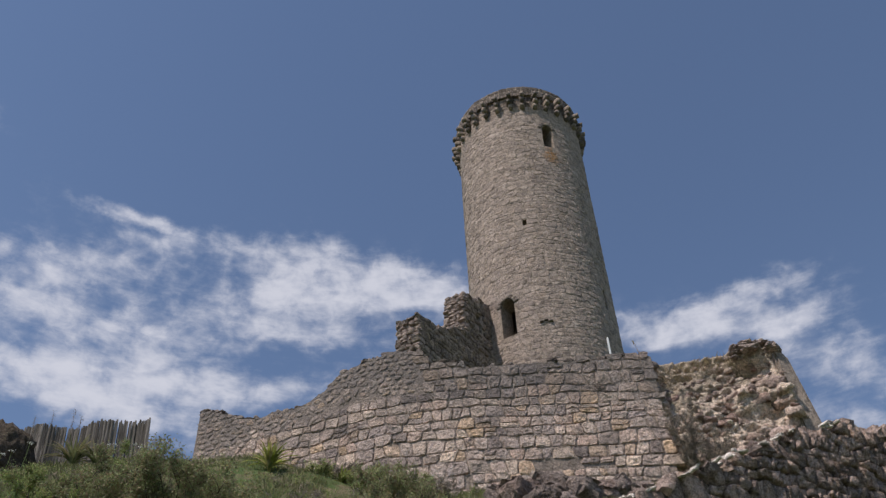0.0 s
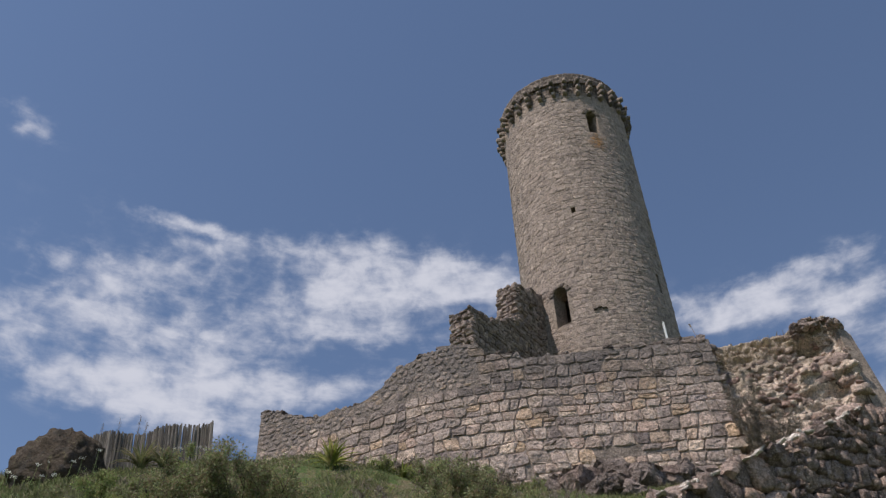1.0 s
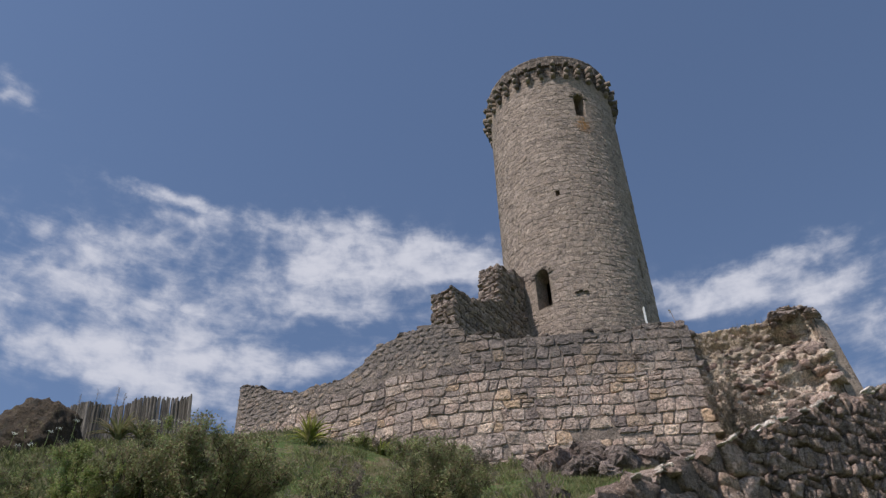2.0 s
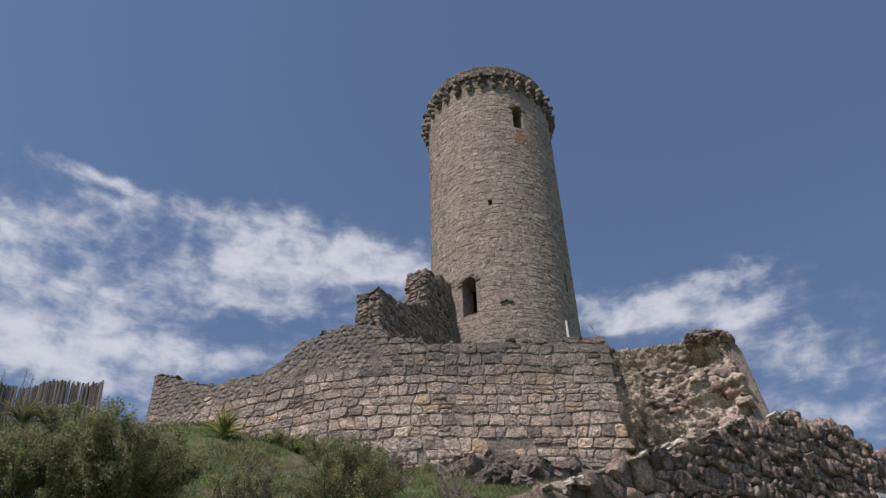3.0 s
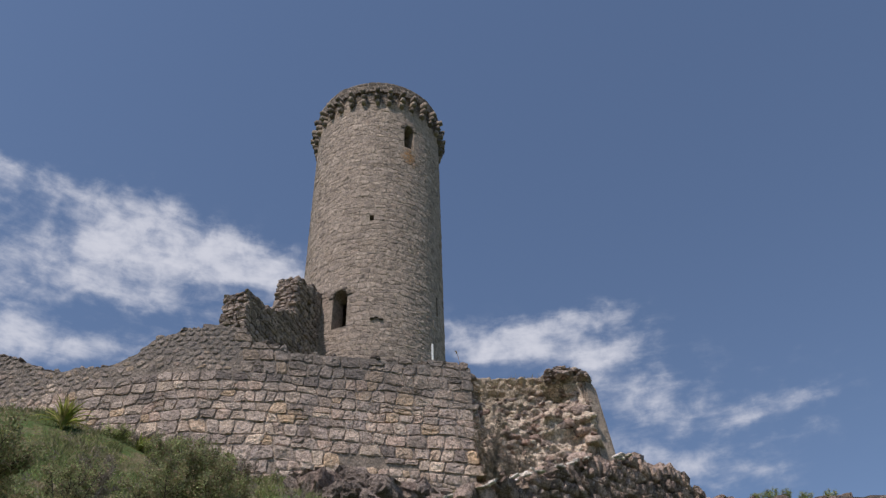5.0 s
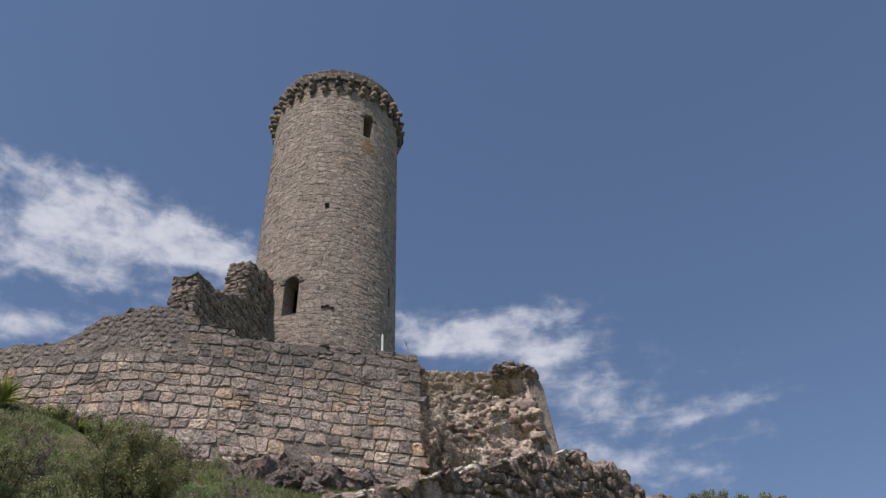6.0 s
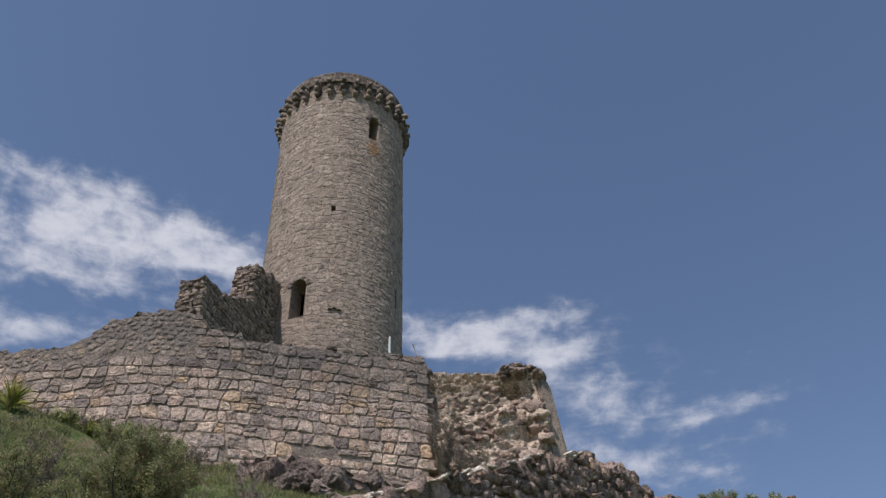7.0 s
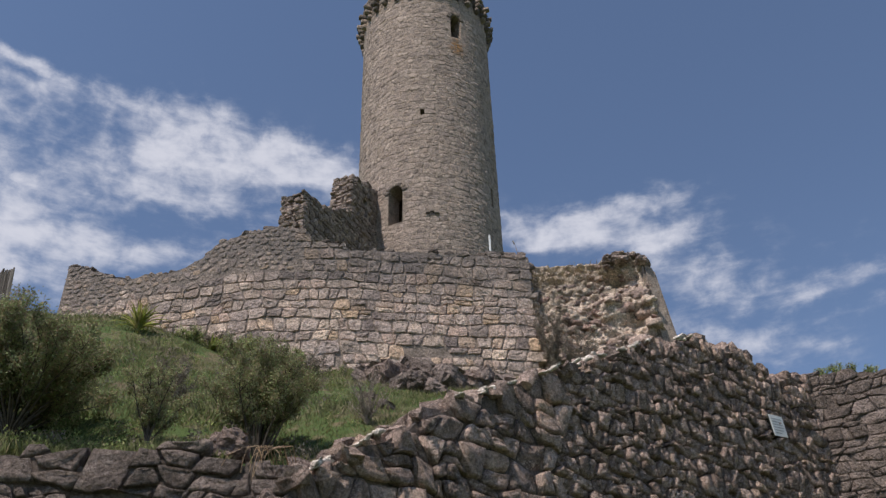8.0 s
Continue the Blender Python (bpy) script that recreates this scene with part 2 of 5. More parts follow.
def ground_material():
    m, g = material("grassy ground")
    pos = g.node("ShaderNodeNewGeometry").outputs["Position"]
    n1, n2, n3 = g.noise(pos, 0.5, 6.0, 0.6), g.noise(pos, 3.0, 6.0, 0.65), g.noise(pos, 25.0, 4.0, 0.7)
    green = g.mix(n3, (0.040, 0.066, 0.018, 1), (0.095, 0.140, 0.040, 1))
    straw = g.mix(n3, (0.13, 0.105, 0.06, 1), (0.22, 0.18, 0.11, 1))
    col = g.mix(g.band(g.math("ADD", g.math("MULTIPLY", n1, 0.4), g.math("MULTIPLY", n2, 0.6)), 0.50, 0.62), green, straw)
    finish(g, col, 0.95, g.math("ADD", n2, n3), 0.7, 0.05)
    return m


grass_ground = ground_material()


# ---- builders ----
def link_mesh(name, verts, faces, mat, parent=None, smooth=True, label="", kind=""):
    me = bpy.data.meshes.new(name)
    me.from_pydata([tuple(v) for v in verts], [], [tuple(f) for f in faces])
    me.materials.append(mat)
    if smooth:
        me.shade_smooth()
    ob = new(name, me)
    ob.parent = parent
    return tagged(ob, label=label, kind=kind)


def part(name, bm, mat, parent, label=""):
    me = bpy.data.meshes.new(name)
    bmesh.ops.recalc_face_normals(bm, faces=bm.faces)
    bm.to_mesh(me)
    bm.free()
    me.materials.append(mat)
    ob = new(name, me)
    ob.parent = parent
    return tagged(ob, label=label)


def thing(name, label, category, group="", kind=""):
    return tagged(new(name), label, category, group, kind)


def lattice_block(n):
    """The surface of a cube from -1 to 1, n cells along an edge."""
    index, verts, faces = {}, [], []

    def vert(i, j, k):
        if (i, j, k) not in index:
            index[i, j, k] = len(verts)
            verts.append((2 * i / n - 1, 2 * j / n - 1, 2 * k / n - 1))
        return index[i, j, k]

    for axis in range(3):
        for side in (0, n):
            for a in range(n):
                for b in range(n):
                    quad = []
                    for da, db in ((0, 0), (1, 0), (1, 1), (0, 1)):
                        p = [0, 0, 0]
                        p[axis], p[(axis + 1) % 3], p[(axis + 2) % 3] = side, a + da, b + db
                        quad.append(vert(*p))
                    faces.append(quad if side else quad[::-1])
    return np.array(verts), faces


def stone_shape(seed, n=2, square=6.0, rough=0.12):
    """A weathered block inside the cube from -1 to 1: square says how sharp its edges are, rough how uneven it is."""
    rng = np.random.default_rng(seed)
    v, f = lattice_block(n)
    v = v / (np.abs(v) ** square).sum(1, keepdims=True) ** (1 / square)
    freq = rng.uniform(-2.2, 2.2, (6, 3))
    phase = rng.uniform(0, 6.28, (6, 3))
    for w, ph in zip(freq, phase):
        v = v + rough * 0.45 * np.sin((v @ w)[:, None] + ph)
    v = v + rng.normal(0, rough * 0.4, v.shape)
    v = v / np.abs(v).max(0)
    return v, f


def face_stone(seed, edge=0.8, skew=0.08, relief=0.10, drop=0.35):
    """A walled-in stone that shows its face (towards -y): edge is how far the flat part reaches, skew how far
    its corners stray, relief how uneven the face is, drop how far the rim falls back."""
    rng = np.random.default_rng(seed)
    steps = (-1.0, -edge, edge, 1.0)
    corner = {(a, b): rng.uniform(-skew, skew, 2) for a in (0, 1) for b in (0, 1)}
    verts, index, faces = [], {}, []
    for i, a in enumerate(steps):
        for j, b in enumerate(steps):
            p, q = (a + 1) / 2, (b + 1) / 2
            sh = sum(corner[x, y] * (p if x else 1 - p) * (q if y else 1 - q) for x in (0, 1) for y in (0, 1))
            rim = (i in (0, 3)) + (j in (0, 3))
            index[i, j] = len(verts)
            pull = 0.07 if rim == 2 else 0.0
            verts.append(((a + sh[0]) * (1 - pull), -1 + drop * (0, 0.75, 1.2)[rim] + rng.uniform(-relief, relief), (b + sh[1]) * (1 - pull)))
    for i in range(3):
        for j in range(3):
            faces.append([index[i, j], index[i + 1, j], index[i + 1, j + 1], index[i, j + 1]])
    ring = [(i, 0) for i in range(3)] + [(3, j) for j in range(3)] + [(i, 3) for i in range(3, 0, -1)] + [(0, j) for j in range(3, 0, -1)]
    back = []
    for k in ring:
        x, y, z = verts[index[k]]
        back.append(len(verts))
        verts.append((x * 0.96, 1.0, z * 0.96))
    for k in range(12):
        a, b = index[ring[k]], index[ring[(k + 1) % 12]]
        faces.append([b, a, back[k], back[(k + 1) % 12]])
    return np.array(verts), faces


def face_meshes(name, count, seed, mat, smooth=True, **how):
    out = []
    for i in range(count):
        v, f = face_stone(seed + i, **how)
        me = bpy.data.meshes.new(name)
        me.from_pydata([tuple(p) for p in v], [], f)
        me.materials.append(mat)
        if smooth:
            me.shade_smooth()
        out.append(me)
    return out


def shape_meshes(name, count, seed, mat, n=2, square=6.0, rough=0.12, smooth=True):
    out = []
    for i in range(count):
        v, f = stone_shape(seed + i, n, square, rough)
        me = bpy.data.meshes.new(name)
        me.from_pydata([tuple(p) for p in v], [], f)
        me.materials.append(mat)
        if smooth:
            me.shade_smooth()
        out.append(me)
    return out


class Heap:
    """Many small stones joined into one mesh."""

    def __init__(self, shapes):
        self.shapes, self.v, self.f, self.n = shapes, [], [], 0

    def add(self, m, i):
        v, f = self.shapes[i % len(self.shapes)]
        m = np.array(m)
        self.v.append(v @ m[:3, :3].T + m[:3, 3])
        self.f.extend([[a + self.n for a in q] for q in f])
        self.n += len(v)

    def raw(self, v, f, m):
        m = np.array(m)
        self.v.append(v @ m[:3, :3].T + m[:3, 3])
        self.f.extend([[a + self.n for a in q] for q in f])
        self.n += len(v)

    def done(self, name, mat, parent, label="", smooth=True):
        if not self.n:
            return None
        return link_mesh(name, np.concatenate(self.v), self.f, mat, parent, smooth, label, "stuff")


def set_stone(name, meshes, i, m, parent):
    ob = new(name, meshes[i % len(meshes)])
    ob.parent = parent
    ob.matrix_basis = m
    return ob


def along(points, s):
    """Place and heading at the distance s along a polyline in plan."""
    for i, (a, b) in enumerate(zip(points, points[1:])):
        a, b = Vector(a), Vector(b)
        d = (b - a).length
        if s <= d or i == len(points) - 2:
            return a + (b - a) * (s / d), (b - a) / d
        s -= d


def profile(stops, u):
    """A height that goes in straight lines between stops."""
    for (a, p), (b, q) in zip(stops, stops[1:]):
        if u <= b:
            return p + (q - p) * max(0.0, (u - a) / (b - a))
    return stops[-1][1]


def course_cells(u0, u1, z0, z1, course, width, rng, sway=0.05, slant=0.03, tall=0.0):
    """Outlines of stones in wavy courses, joint to joint: lists of (u, z)."""
    seed = rng.uniform(0, 50)
    zs = [z0]
    while zs[-1] < z1:
        zs.append(zs[-1] + rng.uniform(*course))

    def line(k, u):
        return zs[k] + sway * noise.noise((u * 0.9, k * 7.3 + seed, 0)) + 0.6 * sway * noise.noise((u * 3.3, k * 3.7 + seed, 4))

    for k in range(len(zs) - 1):
        h = zs[k + 1] - zs[k]
        u = u0 - rng.uniform(0, width[0])
        lean = 0.0
        while u < u1:
            w = rng.uniform(*width) * (0.75 + 0.25 * h / (sum(course) / 2))
            nxt = rng.uniform(-slant, slant)
            a, b, c, d = u - lean, u + w - nxt, u + w + nxt, u + lean
            low, high = (lambda x: line(k, x)), (lambda x: line(k + 1, x))
            if rng.random() < tall and h > 0.2:       # two thin stones in place of one
                f = rng.uniform(0.4, 0.6)
                mid = lambda x, f=f: line(k, x) * (1 - f) + line(k + 1, x) * f
                pairs = ((low, mid), (mid, high))
            else:
                pairs = ((low, high),)
            for lo, hi in pairs:
                m0, m1 = (a + b) / 2, (c + d) / 2
                yield [(a, lo(a)), (m0, lo(m0)), (b, lo(b)), ((b + c) / 2 + rng.uniform(-0.01, 0.01), (lo(b) + hi(c)) / 2), (c, hi(c)), (m1, hi(m1)), (d, hi(d)), ((a + d) / 2, (lo(a) + hi(d)) / 2)]
            u += w
            lean = nxt


def rubble_cells(u0, u1, z0, z1, du, dz, rng, stray=0.34, drop=0.12):
    """Outlines of fitted rubble: the cells round points strewn in rough rows."""
    pts = []
    rows = int((z1 - z0) / dz) + 1
    for j in range(rows):
        for i in range(int((u1 - u0) / du) + 2):
            if rng.random() > drop:
                pts.append((u0 + (i + 0.5 * (j % 2) + rng.uniform(-stray, stray)) * du, z0 + (j + 0.5 + rng.uniform(-stray, stray)) * dz))
    k = du / dz * 0.8
    grid = {}
    for n, (a, b) in enumerate(pts):
        grid.setdefault((int(a // du), int(b // dz)), []).append(n)
    for n, (a, b) in enumerate(pts):
        cell = [(-1.3 * du, -1.3 * du), (1.3 * du, -1.3 * du), (1.3 * du, 1.3 * du), (-1.3 * du, 1.3 * du)]
        for gi in range(-3, 4):
            for gj in range(-3, 4):
                for m in grid.get((int(a // du) + gi, int(b // dz) + gj), ()):
                    if m == n:
                        continue
                    px, pz = pts[m][0] - a, (pts[m][1] - b) * k
                    lim = (px * px + pz * pz) / 2
                    out = []
                    for (x0, y0), (x1, y1) in zip(cell, cell[1:] + cell[:1]):
                        s0, s1 = x0 * px + y0 * pz - lim, x1 * px + y1 * pz - lim
                        if s0 <= 0:
                            out.append((x0, y0))
                        if (s0 < 0 < s1) or (s1 < 0 < s0):
                            f = s0 / (s0 - s1)
                            out.append((x0 + (x1 - x0) * f, y0 + (y1 - y0) * f))
                    cell = out
        if len(cell) > 2:
            yield [(a + x, b + z / k) for x, z in cell]


def cut_stone(cell, rng, depth=0.14, joint=0.006, rings=((0.86, 0.014), (0.5, 0.018)), relief=0.006, tilt=0.05, soft=0.25):
    """A stone that fills a cell: its middle (u, z), and its mesh, with the face towards -y. rings: how the face steps
    inwards and outwards in metres; relief: random unevenness; tilt: how askew the face may lie; soft: how round its corners are."""
    cu, cz = sum(p[0] for p in cell) / len(cell), sum(p[1] for p in cell) / len(cell)
    pts = [Vector((p[0] - cu, p[1] - cz)) for p in cell]
    n = len(pts)
    pts = [p * (1 - soft) + (pts[i - 1] + pts[(i + 1) % n]) * 0.5 * soft for i, p in enumerate(pts)]
    pts = [p * max(0.3, 1 - joint * rng.uniform(0.2, 2.3) / max(0.02, p.length)) for p in pts]
    tx, tz = rng.uniform(-tilt, tilt), rng.uniform(-tilt, tilt)
    verts = [(p.x * 0.97, depth, p.y * 0.97) for p in pts]
    verts += [(p.x, tx * p.x + tz * p.y + rng.uniform(-relief, relief) * 0.5, p.y) for p in pts]
    for scale, out in rings:
        verts += [(p.x * scale, tx * p.x + tz * p.y - out + rng.uniform(-relief, relief), p.y * scale) for p in pts]
    verts.append((0, -rings[-1][1] + rng.uniform(-relief, relief), 0))
    faces = []
    for r in range(len(rings) + 1):
        for i in range(n):
            j = (i + 1) % n
            faces.append([r * n + i, r * n + j, (r + 1) * n + j, (r + 1) * n + i])
    last, top = (len(rings) + 1) * n, len(verts) - 1
    faces += [[last + i, last + (i + 1) % n, top] for i in range(n)]
    return cu, cz, np.array(verts), faces


def fit_stones(cells, top, foot, rng, put, **how):
    """Cut a stone for each cell between foot(u) and top(u), and put(u, z, verts, faces) it."""
    for cell in cells:
        cu = sum(p[0] for p in cell) / len(cell)
        cz = sum(p[1] for p in cell) / len(cell)
        hi = max(p[1] for p in cell)
        if cz + (hi - cz) * 0.4 < top(cu) and hi > foot(cu):
            put(*cut_stone(cell, rng, **how))


def wall_frame(plan, u, z, proud=0.0):
    """The frame of a stone at u along a wall's face, at the height z."""
    p, d = along(plan, u)
    out = Vector((d.y, -d.x)) * proud
    return Matrix.Translation((p.x + out.x, p.y + out.y, z)) @ Matrix.Rotation(math.atan2(d.y, d.x), 4, "Z")


def own_stone(verts, faces, m, mat, parent, smooth=True):
    me = bpy.data.meshes.new("stone")
    me.from_pydata([tuple(p) for p in verts], [], faces)
    me.materials.append(mat)
    if smooth:
        me.shade_smooth()
    ob = new("stone", me)
    ob.parent = parent
    ob.matrix_basis = m
    return ob


def wall_backing(name, plan, s0, s1, top, bottom, thick, mat, parent, inset=0.03, step=0.12, rough=0.03, rng=None):
    """The solid body of a wall behind its stones: a closed strip with an uneven top."""
    verts, faces = [], []
    n = max(2, int((s1 - s0) / step))
    for i in range(n + 1):
        s = s0 + (s1 - s0) * i / n
        p, d = along(plan, s)
        out = Vector((d.y, -d.x))
        t = top(s) + (rng.uniform(-rough, rough) if rng else 0)
        for off in (-inset, -thick):
            q = p + out * off
            for z in (bottom(s), t):
                verts.append((q.x, q.y, z))
    for i in range(n):
        a, b = 4 * i, 4 * i + 4
        faces += [(a, b, b + 1, a + 1), (a + 2, a + 3, b + 3, b + 2), (a + 1, b + 1, b + 3, a + 3), (a, a + 2, b + 2, b)]
    faces += [(0, 1, 3, 2), (4 * n, 4 * n + 2, 4 * n + 3, 4 * n + 1)]
    return link_mesh(name, verts, faces, mat, parent, smooth=False)


# ---- ground ----
MAIN_PLAN = [(-5.64, 16.0), (-3.4, 15.19), (-1.5, 14.56), (-0.3, 14.46), (3.75, 14.5)]
RAMP_A, RAMP_D = Vector((-0.50, 7.3)), Vector((0.839, 0.545))
CORNER = RAMP_A + RAMP_D * 10.1
RAMP_TOP = [(-0.6, 3.6), (0.1, 4.36), (0.9, 4.95), (1.8, 5.57), (2.54, 5.97), (3.9, 6.71), (5.22, 7.39), (5.77, 7.72), (6.47, 7.95), (7.23, 8.22), (8.02, 8.38), (8.36, 8.30), (8.55, 8.08), (9.62, 8.36), (10.1, 8.48)]



def smooth01(a, b, v):
    t = min(1.0, max(0.0, (v - a) / (b - a)))
    return t * t * (3 - 2 * t)


def foot_of_main(x):
    return 9.25 + 0.95 * smooth01(-0.5, -4.5, x) + 0.15 * smooth01(-5, -12, x)


def ground_height(x, y):
    # terrace bank behind the retaining walls
    f = foot_of_main(x)
    bank = 4.74 + (y - 7.75) / (14.6 - 7.75) * (f - 4.72)
    if y > 14.6:
        bank = f + (y - 14.6) * 0.30
        hill = 11.2 + (y - 15.8) * 0.42
        back = smooth01(15.2, 16.6, y)
        if x > -5.5:
            bank = bank + (hill - bank) * back
        bank = min(bank, 17.5)
        bank = bank - max(0.0, y - 46) * 0.25
    bank = bank - 0.28 * max(0.0, x - 9.0) - 0.12 * max(0.0, -14 - x)
    # which side of the retaining walls
    along_ramp = (Vector((x, y)) - RAMP_A).dot(RAMP_D)
    behind = (Vector((x, y)) - RAMP_A).dot(Vector((-RAMP_D.y, RAMP_D.x)))
    if x < -0.9:
        inside = y - 7.62
    elif along_ramp < 10.3:
        inside = behind - 0.35
        bank = min(bank, profile(RAMP_TOP, along_ramp) - 0.25 + 0.55 * max(0.0, behind - 0.5))
    else:
        inside = (Vector((x, y)) - CORNER).dot(Vector((0.56, 0.83))) - 0.35
        bank = min(bank, 8.0 + 0.4 * max(0.0, inside))
    low = 0.05 * math.sin(x * 0.6) * math.cos(y * 0.4)
    far = smooth01(30, 90, math.hypot(x, y - 20))
    h = low if inside < 0 else max(low, bank)
    return h * (1 - far) + far * (low - 2.0)


def build_ground():
    def axis(lo, hi, fine_lo, fine_hi, step):
        a = list(np.arange(fine_lo, fine_hi, step))
        g, v = step, fine_hi
        while v < hi:
            a.append(v)
            g *= 1.25
            v += g
        a.append(hi)
        g, v = step, fine_lo
        while v > lo:
            g *= 1.25
            v -= g
            a.insert(0, max(v, lo))
        return a

    xs, ys = axis(-1500, 1500, -14, 11, 0.2), axis(-1500, 1500, 5, 18, 0.2)
    verts = []
    for y in ys:
        for x in xs:
            z = ground_height(x, y)
            if 3 < z and y < 20:
                z += 0.10 * noise.noise((x * 0.9, y * 0.9, 0)) + 0.05 * noise.noise((x * 3, y * 3, 5))
            verts.append((x, y, z))
    w = len(xs)
    faces = [(j * w + i, j * w + i + 1, (j + 1) * w + i + 1, (j + 1) * w + i) for j in range(len(ys) - 1) for i in range(w - 1)]
    tagged(link_mesh("ground", verts, faces, grass_ground), "steep grassy bank below the castle walls with dry patches", "ground", kind="structure")


build_ground()

# ---- main castle wall ----
rng = random.Random(4)
MAIN_TOP = [(0.0, 12.30), (0.45, 12.15), (1.0, 11.85), (1.35, 11.72), (2.6, 11.72), (2.95, 11.9), (3.35, 12.28), (3.9, 12.42), (4.55, 12.5), (5.0, 12.42), (5.25, 12.0), (5.55, 12.1), (5.85, 12.12), (5.95, 11.95), (7.5, 11.98), (9.7, 12.02)]


def main_top(s):
    return profile(MAIN_TOP, s) + 0.05 * noise.noise((s * 2.5, 3.0, 0.0))


def main_foot(s):
    p, d = along(MAIN_PLAN, s)
    return ground_height(p.x, p.y - 0.2) - 0.35


main_length = sum((Vector(b) - Vector(a)).length for a, b in zip(MAIN_PLAN, MAIN_PLAN[1:]))
main_wall = thing("wall_main", "weathered grey and tan squared stone castle wall with uneven ruined top", "wall", kind="structure")
wall_backing("wall_body", MAIN_PLAN, 0.0, main_length, lambda s: main_top(s) - 0.06, lambda s: main_foot(s) - 0.5, 1.3, lime_mortar, main_wall, 0.002, rng=rng)
small_heap = Heap([])
cap_heap = Heap([stone_shape(180 + i, 2, 4.0, 0.2) for i in range(12)])
def rubble_zone(u, z):
    """Where the wall is built of small stones: its upper left and its broken end."""
    edge = profile([(0.0, 9.0), (0.7, 9.0), (0.9, 10.8), (1.3, 11.0), (3.2, 11.5), (5.0, 11.4)], u) + 0.08 * noise.noise((u * 3.0, 2.0, 5.0))
    return (u < 5.0 and z > edge) or (z < 9.62 and u > 6.0)


def lay_ashlar(u, z, verts, faces):
    if 0.0 < u < main_length and not rubble_zone(u, z):
        own_stone(verts, faces, wall_frame(MAIN_PLAN, u, z, rng.uniform(0.0, 0.014)), ashlar, main_wall, smooth=False)


def lay_rubble(u, z, verts, faces):
    if 0.0 < u < main_length and rubble_zone(u, z):
        small_heap.raw(verts, faces, wall_frame(MAIN_PLAN, u, z, rng.uniform(-0.003, 0.008)))


fit_stones(course_cells(0.0, main_length, 8.7, 12.6, (0.185, 0.290), (0.16, 0.39), rng, 0.08, 0.045, 0.09), main_top, main_foot, rng, lay_ashlar, rings=((0.94, 0.010), (0.72, 0.013), (0.35, 0.014)), relief=0.008, tilt=0.06, joint=0.007, soft=0.22)
fit_stones(rubble_cells(0.0, 5.2, 8.5, 12.7, 0.17, 0.115, rng, 0.32, 0.10), main_top, main_foot, rng, lay_rubble, rings=((0.82, 0.005), (0.4, 0.007)), relief=0.006, tilt=0.05, joint=0.013, soft=0.30)
fit_stones(course_cells(6.0, main_length, 8.5, 9.8, (0.11, 0.19), (0.12, 0.32), rng, 0.07, 0.03, 0.05), main_top, main_foot, rng, lay_rubble, rings=((0.92, 0.010), (0.5, 0.012)), relief=0.008, tilt=0.07, joint=0.008, soft=0.14)
# loose stones along the top
u = 0.1
while u < main_length - 0.2:
    p, d = along(MAIN_PLAN, u)
    s = rng.choice((0.04, 0.05, 0.06, 0.075, 0.10))
    m = Matrix.Translation((p.x + rng.uniform(-0.02, 0.05), p.y + rng.uniform(0.08, 0.35), main_top(u) - 0.045 + rng.uniform(-0.03, 0.05))) @ pose(0, 0, 0, rng.uniform(-12, 12), rng.uniform(-12, 12), rng.uniform(0, 360))
    cap_heap.add(m @ Matrix.Diagonal((s * 1.4, s * 1.2, s * 0.6, 1)), rng.randrange(99))
    u += s * 1.7
# the torn end of the wall
end_heap = Heap([stone_shape(220 + i, 3, 3.6, 0.22) for i in range(10)])
for k in range(150):
    z = rng.uniform(8.8, 11.95)
    s = rng.uniform(0.05, 0.11)
    m = Matrix.Translation((3.73 + rng.uniform(-0.10, 0.09), 14.58 + rng.uniform(0.0, 0.5), z)) @ pose(0, 0, 0, rng.uniform(-20, 20), rng.uniform(-20, 20), rng.uniform(-30, 30))
    end_heap.add(m @ Matrix.Diagonal((s * 1.2, s, s * 0.8, 1)), rng.randrange(99))
end_heap.done("torn_end", ashlar_small, main_wall, "broken stones at the torn end of the wall")
small_heap.done("rubble_facing", ashlar_small, main_wall, "small rubble stones of the upper wall")
cap_heap.done("wall_capping", parapet_stone, main_wall, "loose dark weathered stones along the top", smooth=False)

# ---- round tower ----
TC, TR = Vector((4.22, 35.45)), 3.6
TOWER_FOOT, TOWER_TOP = 15.0, 43.95
CORBEL_LOW, CORBEL_HIGH = 42.0, 43.15
tower = thing("round_tower", "tall round medieval stone tower with a ring of bare corbels", "tower")
face_way = math.atan2(-TC.y, -TC.x)   # the heading from the tower to the viewer


def on_tower(turn, z, r=TR):
    """A place on the tower's skin: turn in degrees, positive to the right as the viewer sees it."""
    a = face_way + radians(turn)
    return Vector((TC.x + r * math.cos(a), TC.y + r * math.sin(a), z))


# openings: turn, sill, height, half width in degrees, arched
TOWER_OPENINGS = [(-25.6, 26.25, 2.2, 6.0, True), (28.0, 38.85, 1.85, 5.0, True), (-3.6, 32.75, 0.42, 1.7, False), (60.0, 28.2, 1.2, 1.6, False)]


def opening_half(o, z):
    turn, sill, high, half, arched = o
    if not sill <= z <= sill + high:
        return 0.0
    rise = half / 57.3 * TR
    k = sill + high - rise
    if arched and z > k:
        return half * math.sqrt(max(0.0, 1 - ((z - k) / rise) ** 2))
    return half


